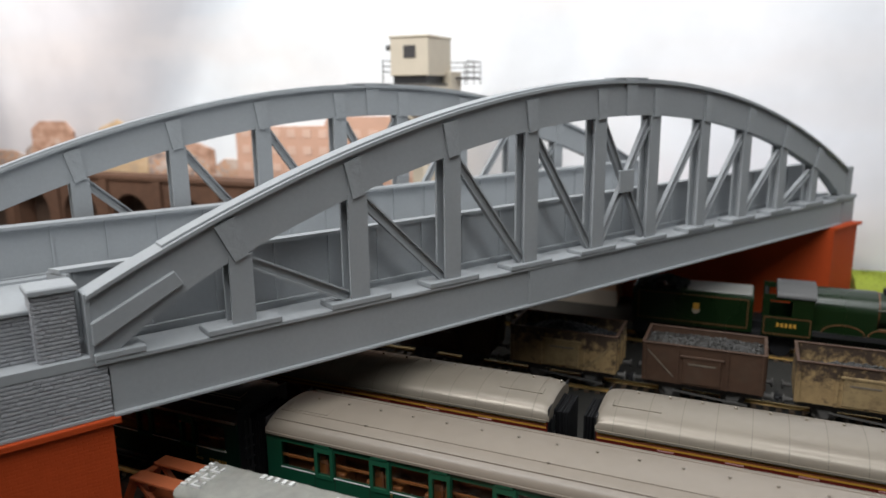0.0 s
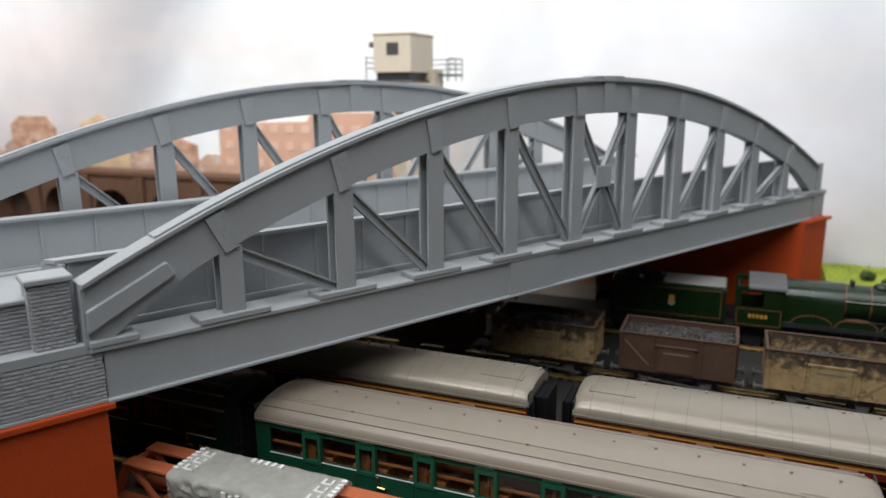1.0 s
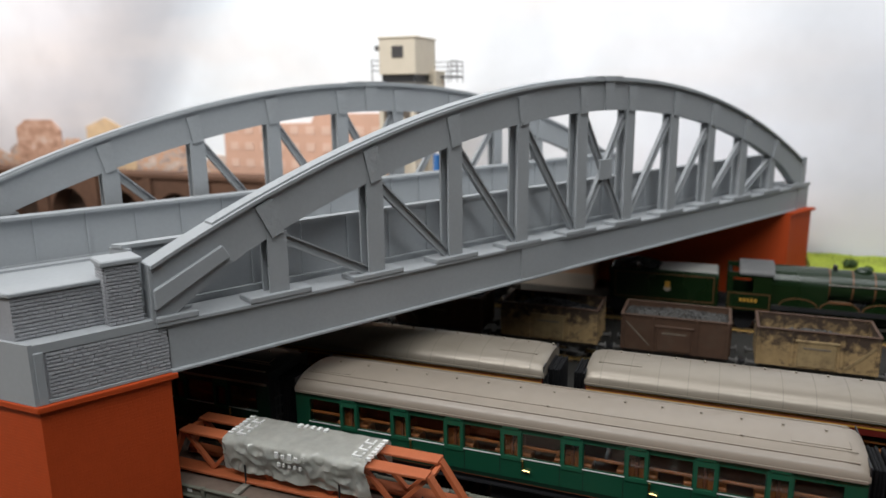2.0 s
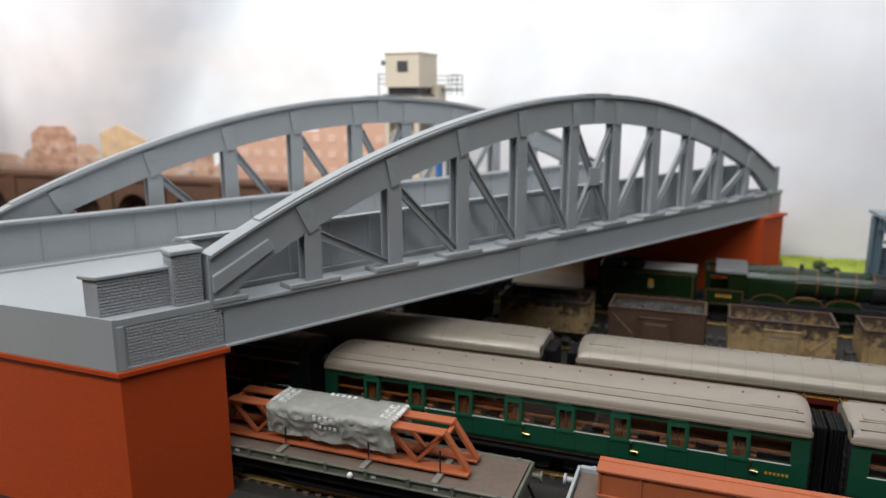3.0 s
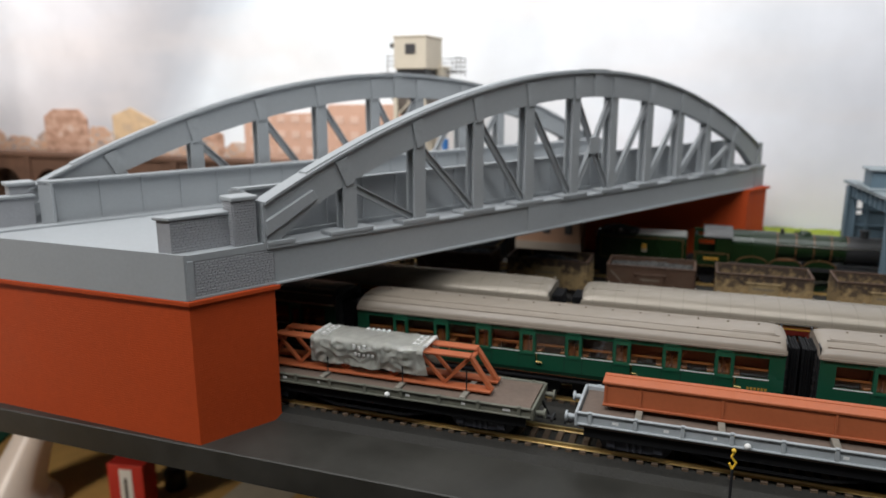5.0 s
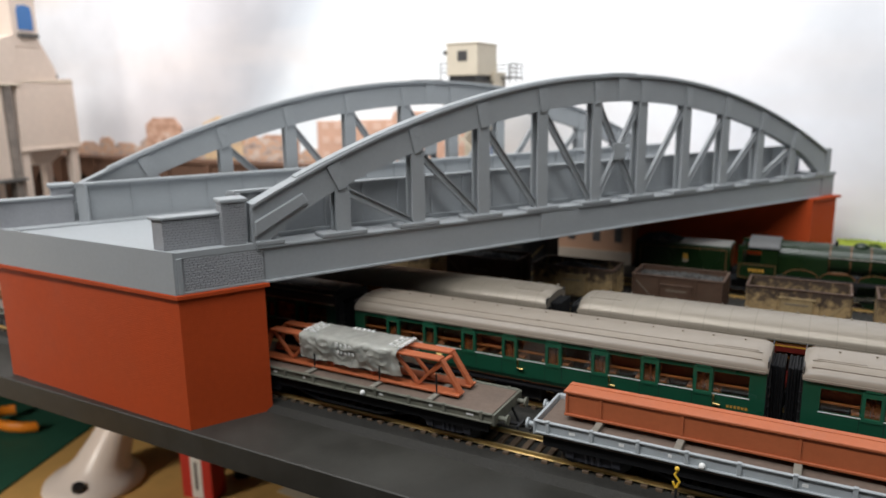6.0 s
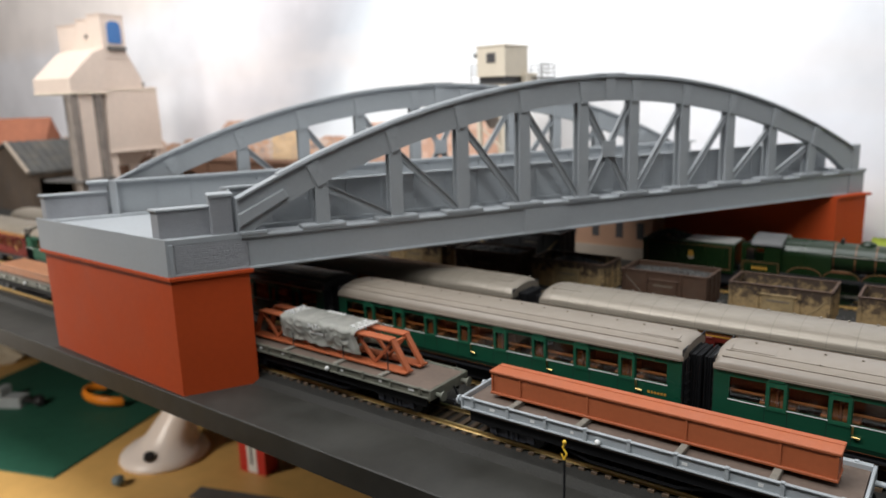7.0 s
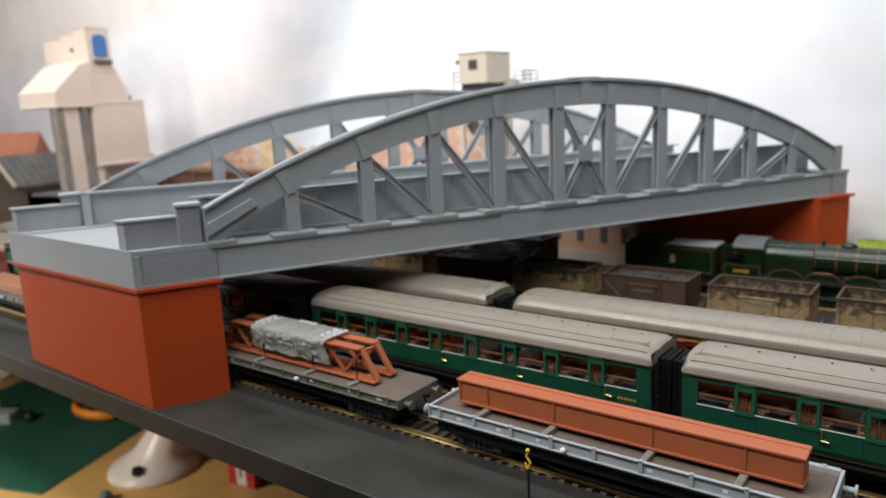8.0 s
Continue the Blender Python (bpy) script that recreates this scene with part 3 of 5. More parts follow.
def skewed(x0, x1, y0, y1, z0, z1):
    """A slab whose ends follow the bridge's skew."""
    return prism(bmesh.new(), [(x0 + SKEW * y0, y0), (x1 + SKEW * y0, y0), (x1 + SKEW * y1, y1), (x0 + SKEW * y1, y1)], "z", z0, z1)


part("deck", skewed(-47.5, 592, 18.5, 150, 92, 101), GREY, bridge)
part("deck_end_slab", skewed(-47.5, -3.2, 9.5, 18.5, 92, 101), GREY, bridge)
part("deck_ledge", skewed(-47.5, -3, 0.0, 9.5, 97.6, 101.0), GREY, bridge)
part("walkway", B(-3, 568, 9.5, 18.5, 97.0, 99.2), GREY, bridge)
part("deck_kerb", skewed(-47, 592, 128, 134, 101.0, 102.2), GREY, bridge)
part("deck_end_fascia", skewed(-49.0, -47.5, 0, 158, 78.0, 101.4), GREY, bridge, "smooth grey fascia across the deck end")


def plate_girder(y, x0, x1, rib_side):
    top = 127.4 if y < 80 else 126.0
    web = skewed(x0, x1, y - 1.0, y + 1.0, 99.0, top)
    g = part("plate_girder", web, GREY, bridge, "plate girder with riveted stiffeners")
    wide = 2.6 if y < 80 else 4.4
    part("girder_flange", skewed(x0 - 2, x1 + 2, y - wide, y + wide, top, top + 1.5), GREY, g)
    part("girder_foot", skewed(x0, x1, y - 3.0, y + 3.0, 101.0, 102.4), GREY, g)
    x = x0 + 4
    n = 0
    while x < x1:
        xs = x + SKEW * y
        st = B(xs - 0.6, xs + 0.6, y - 1.9, y + 1.9, 102.4, top)
        part("stiffener", st, GREY, g)
        x += 25.7
        n += 1
    part("end_plate", skewed(x0 - 1.5, x0, y - 4.6, y + 4.6, 101.0, top), GREY, g)


plate_girder(21.0, 3.0, 570.0, 1)
plate_girder(139.0, -2.0, 570.0, -1)

# abutments in red-painted brick card, skewed like the deck


def abutment(x0, x1, label, cat="abutment", front=0.0):
    a = thing("abutment", pose(0, 0, 0), label, cat)
    body = prism(bmesh.new(), [(x0 + 1.6, 0.2 + front), (x1 - 2, 0.2 + front), (x1 - 2 + SKEW * 155.5, 157), (x0 + 2 + SKEW * 155.5, 157)], "z", 0, 75.5)
    part("pier_body", body, RED, a)
    cop = skewed(x0, x1, -1.6 + front, 159, 75.2, 77.9)
    bmesh.ops.bevel(cop, geom=list(cop.edges), offset=0.4, segments=1, affect="EDGES")
    part("coping", cop, RED, a)
    return a


abutment(-49.5, 1.5, "red-oxide painted abutment of the bridge on the board's front edge")
abutment(545, 591, "red-oxide painted abutment at the far end of the bridge", front=-5.0)


# brickwork: thin stone-like courses as pieces of their own
def brick_mesh(seed, lx, lz):
    r = random.Random(seed)
    bm = bmesh.new()
    box(bm, -lx / 2, lx / 2, -0.42, 0.35, -lz / 2, lz / 2)
    for v in bm.verts:
        if v.co.y < -0.1:
            v.co.x *= 0.95 + r.uniform(-0.04, 0.03)
            v.co.z *= 0.66 + r.uniform(-0.07, 0.07)
            v.co.y += r.uniform(-0.10, 0.08)
    return mesh_of("brick", bm, GREYB)


BRICKS = [brick_mesh(40 + k, 2.16, 1.38) for k in range(7)]


def lay_bricks(parent, ox, oy, oz, length, height, turn=0.0, seed=1):
    """Courses of bricks on a face that starts at (ox, oy, oz) and runs along turn."""
    r = random.Random(seed)
    d = Vector((math.cos(radians(turn)), math.sin(radians(turn)), 0))
    courses = max(1, int(round(height / 1.42)))
    step = height / courses
    for c in range(courses):
        s = 1.1 if c % 2 else 2.2
        x = 0.0
        while x < length - 0.6:
            w = min(s if x == 0 else 2.2 * r.uniform(0.8, 1.25), length - x)
            o = new("brick", r.choice(BRICKS))
            o.parent = parent
            p = Vector((ox, oy, oz)) + d * (x + w / 2) + Vector((0, 0, (c + 0.5) * step))
            o.matrix_basis = pose(p.x * MM, p.y * MM, p.z * MM, r.uniform(-5, 3), r.uniform(-1.0, 1.0), turn) @ Matrix.Diagonal((w / 2.2, 1, step / 1.42, 1))
            x += w


def parapet(x0, x1, y0, y1, bricks, seed, label):
    w = part("parapet_wall", skewed_box(x0, x1, y0, y1, 101, 117.5), GREYJ, bridge, label)
    cap = skewed_box(x0 - 1.2, x1, y0 - 1.4, y1 + 1.4, 117.5, 119.3)
    bmesh.ops.bevel(cap, geom=list(cap.edges), offset=0.4, segments=1, affect="EDGES")
    part("wall_cap", cap, GREY, w)
    if bricks:
        lay_bricks(w, x0 + SKEW * y0, y0 - 0.15, 101.2, x1 - x0, 16.0, 0, seed)
    return w


def skewed_box(x0, x1, y0, y1, z0, z1):
    return skewed(x0, x1, y0, y1, z0, z1)


def pillar(x0, x1, y0, y1, bricks, seed):
    p = part("pillar", B(x0, x1, y0, y1, 98.5, 124.4), GREYJ, bridge, "square brick pillar with a flat cap")
    part("pillar_cap", B(x0 - 1.4, x1 + 1.4, y0 - 1.4, y1 + 1.4, 124.4, 126.8, bevel=0.5), GREY, p)
    if bricks:
        lay_bricks(p, x0, y0 - 0.15, 101.2, x1 - x0, 23.0, 0, seed)
        lay_bricks(p, x0 - 0.15, y1, 101.2, y1 - y0, 23.0, -90, seed + 1)
    return p


pillar(-20.0, -7.4, 3.4, 14.0, True, 11)
parapet(-46.5, -12, 9.0, 16.0, True, 21, "brick parapet wall of the deck end")
parapet(-46.5, -4, 147.0, 153.0, False, 23, "far parapet wall of the deck end")
pillar(-91.0, -78.0, 149, 160, False, 31)
wing = part("wing_panel", B(-47.3, 0.5, 0.6, 9.5, 78.0, 97.6), GREYJ, bridge, "brick wing panel under the deck")
part("panel_edge", B(-47.6, -44.5, -0.6, 0.8, 78.0, 98.0, bevel=0.2), GREY, wing)
part("panel_foot", B(-44.5, 0.5, -0.4, 0.8, 78.0, 79.4, bevel=0.2), GREY, wing)
lay_bricks(wing, -43.5, 0.45, 79.6, 43.6, 17.6, 0, 33)
wing2 = part("wing_panel", B(570, 591, 0.6, 9.5, 78.0, 97.6), GREY, bridge)
part("deck_ledge", B(570.5, 592, -0.5, 9.5, 97.6, 101.0, bevel=0.3), GREY, bridge)

# ---- tracks ----
def track(v, u0, u1, parts_from=None, parts_to=None, label="", seed=1):
    t = thing("railway_track", on_track(0, v), label or "brass-topped model rails on brown sleepers", "track", "model railway tracks", "structure")
    for s in (-1, 1):
        r = bmesh.new()
        prism(r, [(s * 8.6 - 1.2, 4.4), (s * 8.6 + 1.2, 4.4), (s * 8.6 + 0.35, 4.8), (s * 8.6 + 0.5, 5.6), (s * 8.6 + 0.65, 6.4), (s * 8.6 - 0.65, 6.4), (s * 8.6 - 0.5, 5.6), (s * 8.6 - 0.35, 4.8)], "x", u0, u1)
        part("rail", r, RAIL, t, "brass-coloured rail")
    rest = bmesh.new()
    base = None
    r = random.Random(seed)
    x = u0
    while x < u1:
        if parts_from is not None and parts_from < x < parts_to:
            if base is None:
                base = part("sleeper", B(-1.6, 1.6, -11.4, 11.4, 2.6, 4.4, bevel=0.25), SLEEPER, t, at=pose(x * MM, 0, 0))
            else:
                again(base, t, pose(x * MM, r.uniform(-0.3, 0.3) * MM, 0, 0, 0, r.uniform(-0.6, 0.6)))
        else:
            box(rest, x - 1.5, x + 1.5, -11.4, 11.4, 2.6, 4.4)
        x += 6.9
    part("sleeper_run", rest, SLEEPER, t, kind="stuff")


track(19.5, -1200, 760, -30, 420, "front model track with brass rails and brown sleepers", 5)
track(75.0, -1200, 760, seed=6)
track(130.0, -1200, 760, seed=7)
track(263.0, -700, 760, seed=8)
track(364.0, -300, 760, seed=9)

# ---- rolling stock ----


def wheelset(parent, x, r=6.2, gauge=8.2, material=None):
    w = bmesh.new()
    for s in (-1, 1):
        rod(w, (x, s * (gauge - 1.2), 6.4 + r), (x, s * (gauge + 1.2), 6.4 + r), r, 16)
        rod(w, (x, s * (gauge - 2.0), 6.4 + r), (x, s * (gauge - 1.2), 6.4 + r), r + 0.7, 16)
    rod(w, (x, -gauge, 6.4 + r), (x, gauge, 6.4 + r), 1.0, 8)
    return part("wheelset", w, material or BLACK, parent)


def bogie(parent, x, wb=30.0, r=6.2, material=None):
    b = bmesh.new()
    for s in (-1, 1):
        prism(b, [(x - wb / 2 - 6, 13.5), (x - wb / 2 - 6, 16), (x + wb / 2 + 6, 16), (x + wb / 2 + 6, 13.5), (x + 7, 9.5), (x - 7, 9.5)], "y", s * 12.0 - 0.9, s * 12.0 + 0.9)
        for e in (-1, 1):
            box(b, x + e * wb / 2 - 2.2, x + e * wb / 2 + 2.2, s * 12.4 - 1.4, s * 12.4 + 1.4, 10.2, 14.6, bevel=0.4)
        for e in (-3, 0, 3):
            rod(b, (x + e, s * 12.6, 9.5), (x + e, s * 12.6, 14), 1.0, 8)
    box(b, x - 4, x + 4, -12, 12, 13.5, 17.5)
    g = part("bogie", b, material or BLACK, parent)
    for e in (-1, 1):
        wheelset(g, x + e * wb / 2, r)
    return g


def buffers(parent, x, sgn, z=17.5, y=11.0, material=None):
    for s in (-1, 1):
        b = bmesh.new()
        rod(b, (x, s * y, z), (x + sgn * 4.2, s * y, z), 1.3, 10)
        rod(b, (x + sgn * 4.2, s * y, z), (x + sgn * 5.2, s * y, z), 2.6, 14)
        part("buffer", b, material or BLACK, parent)


def coupling(parent, x, sgn, z=14.0):
    c = bmesh.new()
    box(c, min(x, x + sgn * 8), max(x, x + sgn * 8), -1.2, 1.2, z - 0.6, z + 0.6)
    box(c, x + sgn * 8 - 0.6, x + sgn * 8 + 0.6, -4.5, 4.5, z - 0.6, z + 1.0)
    part("coupling", c, BLACK, parent)


def roof_ring(x, w, eave, ridge, shrink=0.0, n=16):
    pts = []
    for a in np.linspace(0, math.pi, n):
        c, s = math.cos(a), math.sin(a)
        yy = w * (abs(c) ** 0.92) * (1 if c >= 0 else -1)
        zz = eave + (ridge - eave - shrink) * (s ** 0.92 if s > 0 else 0)
        pts.append((x, yy * (1 - shrink * 0.02), zz))
    pts.append((x, -w * (1 - shrink * 0.02), eave - 1.0))
    pts.append((x, w * (1 - shrink * 0.02), eave - 1.0))
    return pts


def gangway(parent, x, sgn):
    g = bmesh.new()
    for k in range(5):
        o = 0.4 if k % 2 else 0.0
        x0 = x + sgn * (0.2 + 1.4 * k)
        box(g, min(x0, x0 + sgn * 1.3), max(x0, x0 + sgn * 1.3), -10.0 + o, 10.0 - o, 17 + o, 51 - o, bevel=0.4)
    part("gangway_bellows", g, RUBBER, parent, "black concertina gangway bellows")


def coach(m, length, livery, label, group, sooty=False):
    """A corridor coach, built from its left end at x = 0, standing on the rails."""
    c = thing("railway_coach", m, label, "coach", group)
    green = livery == "green"
    paint = GREEN if green else MAROON
    if sooty:
        paint = DEEPGREEN
    half, eave, ridge, floor_z = 18.0, (50.0 if green else 49.6), (57.8 if green else 58.2), 22.0
    win_w, pitch, sill, head = 16.2, 26.0, 34.9, 46.2
    if not green:
        sill, head = 31.5, 42.5
    first = (length - 8 * pitch - win_w) / 2
    sides = bmesh.new()
    cuts = []
    for k in range(9):
        a = first + k * pitch
        cuts.append((a, a + win_w))
        if k < 8:
            mid = a + win_w + (pitch - win_w) / 2
            cuts.append((mid - 3.0, mid + 3.0))
    for s in (-1, 1):
        y0, y1 = (-half, -half + 1.2) if s < 0 else (half - 1.2, half)
        prism(sides, [(s * (half - 1.3), floor_z), (s * half, floor_z + 3), (s * half, sill), (s * (half - 1.2), sill), (s * (half - 2.4), floor_z)], "x", 0, length)
        box(sides, 0, length, y0, y1, head, eave)
        prev = 0.0
        for a, b in cuts:
            box(sides, prev, a, y0, y1, sill, head)
            prev = b
        box(sides, prev, length, y0, y1, sill, head)
    for e in (0, length - 1.2):
        box(sides, e, e + 1.2, -half + 1.2, half - 1.2, floor_z, eave)
    body = part("body", sides, paint, c)
    for i, (a, b) in enumerate(cuts):
        for s in (-1, 1):
            y = s * (half - 0.75)
            pane = part("window_pane", B(a, b, y - 0.12, y + 0.12, sill, head), GLASS, body)
            pane.visible_shadow = False
            if s < 0:
                f = bmesh.new()
                box(f, a - 0.5, b + 0.5, -half - 0.25, -half, sill - 0.45, sill)
                part("window_sill", f, WHITE if green and i % 2 == 0 else paint, body)
        if i % 2 == 1:
            mid = (a + b) / 2
            d = bmesh.new()
            for x0, x1, z0, z1 in ((mid - 4.4, mid - 3.0, sill - 1.5, head + 1.5), (mid + 3.0, mid + 4.4, sill - 1.5, head + 1.5), (mid - 3.0, mid + 3.0, head - 1.2, head + 1.5), (mid - 3.0, mid + 3.0, sill - 1.5, sill + 0.2)):
                box(d, x0, x1, -half - 0.55, -half + 0.2, z0, z1)
            box(d, mid - 3.6, mid + 3.6, -half - 1.0, -half + 0.2, head + 1.4, head + 3.0, bevel=0.3)
            part("door_light", d, GREEND if green else paint, body)
            for gx in (mid - 4.9, mid + 4.9):
                part("door_seam", B(gx - 0.12, gx + 0.12, -half - 0.08, -half + 0.1, floor_z + 3, sill - 1), BLACK, body)
            if (i // 2) % 2 == 1:
                h = bmesh.new()
                rod(h, (mid + 5.4, -half - 0.9, 31.0), (mid + 5.4, -half - 0.9, 34.2), 0.5, 6)
                rod(h, (mid + 5.4, -half - 0.9, 31.2), (mid + 5.4, -half + 0.1, 31.2), 0.4, 6)
                rod(h, (mid + 5.2, -half - 0.9, 29.6), (mid + 8.6, -half - 0.9, 29.2), 0.6, 6)
                rod(h, (mid + 7.0, -half - 0.9, 29.4), (mid + 7.0, -half + 0.1, 29.4), 0.4, 6)
                part("door_handle", h, BRASS, body, "brass door handle")
    # inside
    part("floor_pan", B(1.2, length - 1.2, -half + 1.2, half - 1.2, floor_z, floor_z + 1.2), TIMBER, c)
    part("corridor_partition", B(2, length - 2, -6.6, -5.8, floor_z + 1.2, eave - 2), TIMBER, c)
    for k in range(8):
        mid = first + k * pitch + win_w + (pitch - win_w) / 2
        for e in (-1, 1):
            st = B(mid + e * 2.2 - 1.6, mid + e * 2.2 + 1.6, -15.5, -6.8, floor_z + 1.2, 42.5, bevel=0.5)
            box(st, mid + min(e * 3, e * 8), mid + max(e * 3, e * 8), -15.5, -6.8, floor_z + 1.2, 35.6, bevel=0.5)
            part("seat", st, SEAT, c, "orange compartment seat")
        part("cross_partition", B(mid - 0.5, mid + 0.5, -16, -6.7, floor_z + 1.2, eave - 3), TIMBER, c)
    part("luggage_rail", B(3, length - 3, -15.5, -14.8, 38.2, 39.2), SEAT, c)
    # roof
    rf = bmesh.new()
    w = half + 0.7
    rings = [roof_ring(-0.6, w, eave, ridge, 2.4), roof_ring(0.6, w, eave, ridge, 1.3), roof_ring(3.0, w, eave, ridge, 0.5), roof_ring(7.5, w, eave, ridge, 0.0)]
    rings += [roof_ring(x, w, eave, ridge, 0.0) for x in np.linspace(12, length - 12, 6)]
    rings += [roof_ring(length - 7.5, w, eave, ridge, 0.0), roof_ring(length - 3.0, w, eave, ridge, 0.5), roof_ring(length - 0.6, w, eave, ridge, 1.3), roof_ring(length + 0.6, w, eave, ridge, 2.4)]
    loft(rf, rings)
    roof = part("roof", rf, SMOKE if sooty else ROOF if green else ROOFS, c, "black curved roof" if sooty else "pale grey curved coach roof" if green else "silver grey curved coach roof", smooth=True)

    def roof_z(y):
        q = min(1.0, abs(y) / w) ** (1 / 0.92)
        return eave + (ridge - eave) * math.sqrt(max(0.0, 1 - q * q)) ** 0.92

    for s in (-1, 1):
        part("gutter", B(0.5, length - 0.5, s * (w + 0.15) - 0.35, s * (w + 0.15) + 0.35, eave - 0.9, eave + 0.1), ROOF if green else ROOFS, roof)
    if green:
        st = bmesh.new()
        for s in (-1, 1):
            for y, thick in ((s * 15.4, 0.25), (s * 10.6, 0.12)):
                box(st, 3, length - 3, y - thick, y + thick, roof_z(y) - 0.2, roof_z(y) + 0.12 + thick)
        part("rain_strip", st, ROOF, roof)
        k = 14.0
        n = 0
        while k < length - 8:
            for y in (-10.6, 2.0) if n % 5 == 2 else (2.0,):
                v = bmesh.new()
                rod(v, (k, y, roof_z(y) - 0.3), (k, y, roof_z(y) + 0.5), 0.45, 8)
                box(v, k - 0.65, k + 0.65, y - 0.5, y + 0.5, roof_z(y) + 0.3, roof_z(y) + 0.8, bevel=0.2)
                part("roof_ventilator", v, ROOF, roof)
            k += 15.2
            n += 1
    else:
        k = 7.0
        while k < length - 4:
            ring = [(p[1], p[2]) for p in roof_ring(0, w + 0.05, eave, ridge + 0.08)]
            prism(rb := bmesh.new(), ring, "x", k - 0.2, k + 0.2)
            part("roof_rib", rb, ROOFSEAM, roof)
            v = bmesh.new()
            rod(v, (k + 6.6, 6, roof_z(6) - 0.3), (k + 6.6, 6, roof_z(6) + 0.6), 0.6, 8)
            box(v, k + 5.9, k + 7.3, 5.4, 6.6, roof_z(6) + 0.3, roof_z(6) + 0.9, bevel=0.3)
            part("roof_ventilator", v, ROOFS, roof)
            k += 13.25
        ln = bmesh.new()
        box(ln, 0.5, length - 0.5, -half - 0.16, -half, eave - 2.2, eave - 1.5)
        box(ln, 0.5, length - 0.5, -half - 0.16, -half, eave - 4.1, eave - 3.3)
        part("gold_lining", ln, GOLD, body, "gold lining band below the roof")
        part("cantrail_band", B(0.5, length - 0.5, -half - 0.1, -half, eave - 3.3, eave - 2.2), TIMBER, body)
    for e, sgn in ((10, 1), (length - 10, -1)):
        ht = bmesh.new()
        xa, xb = (e - 5, e + 15) if sgn > 0 else (e - 15, e + 5)
        box(ht, xa, xb, -9.25, -8.75, roof_z(-9.0) - 0.2, roof_z(-9.0) + 0.2)
        for x in (xa, xb):
            bar(ht, (x, -9.0, roof_z(-9.0)), (x, -4.0, roof_z(-4.0)), 0.3, 0.26, (1, 0, 0))
        part("hatch_strip", ht, ROOF if green else ROOFS, roof)
    # ends and underframe
    for x, sgn in ((0, -1), (length, 1)):
        part("end_panel", B(min(x, x + sgn * 0.5), max(x, x + sgn * 0.5), -half + 0.5, half - 0.5, floor_z, eave + 5), BLACK, c)
        gangway(c, x, sgn)
        for y in (-13.5, 13.5, -10.5):
            pipes = rod(bmesh.new(), (x + sgn * 1.0, y, floor_z), (x + sgn * 1.0, y, eave - 1), 0.5, 6)
            for z in (26, 31, 36, 41):
                box(pipes, min(x, x + sgn * 1.6), max(x, x + sgn * 1.6), y - 1.2, y + 1.2, z - 0.4, z + 0.4)
            part("end_pipe", pipes, SMOKE, c)
        buffers(c, x, sgn, 18.0)
    uf = B(2, length - 2, -15.5, 15.5, 18.0, 22.0)
    for s in (-1, 1):
        box(uf, 4, length - 4, s * 17.0 - 0.8, s * 17.0 + 0.8, 19.2, 20.0)
    box(uf, length * 0.4, length * 0.52, -13, -5, 10, 18, bevel=0.6)
    box(uf, length * 0.55, length * 0.66, -13, -6, 11, 18, bevel=0.6)
    part("underframe", uf, BLACK, c)
    bogie(c, 32)
    bogie(c, length - 32)
    if green:
        nb = bmesh.new()
        for k in range(6):
            box(nb, length - 17 + k * 1.7, length - 15.9 + k * 1.7, -half - 0.12, -half, 28.6, 29.9)
        part("painted_number", nb, GOLD, body, "small gold painted number")
    return c


GT = "green coaches of one train"
first_green = coach(on_track(20, 75), 239, "green", "green corridor coach with a pale grey roof", GT)
copy_thing(first_green, on_track(274.5, 75))
# this coach gets much darker green sides and a black roof
coach(on_track(-234.5, 75), 239, "green", "dark green coach with a black roof", GT, sooty=True)
coach(on_track(-449, 75), 199, "green", "shorter green coach with a pale grey roof", GT)
MT = "maroon coaches of one train"
first_maroon = coach(on_track(148, 130), 239, "maroon", "maroon lined coach with a silver grey roof", MT)
copy_thing(first_maroon, on_track(-112, 130))
copy_thing(first_maroon, on_track(-372, 130))
copy_thing(first_maroon, on_track(-632, 130))
copy_thing(first_maroon, on_track(-704, 75))
copy_thing(first_maroon, on_track(408, 130))


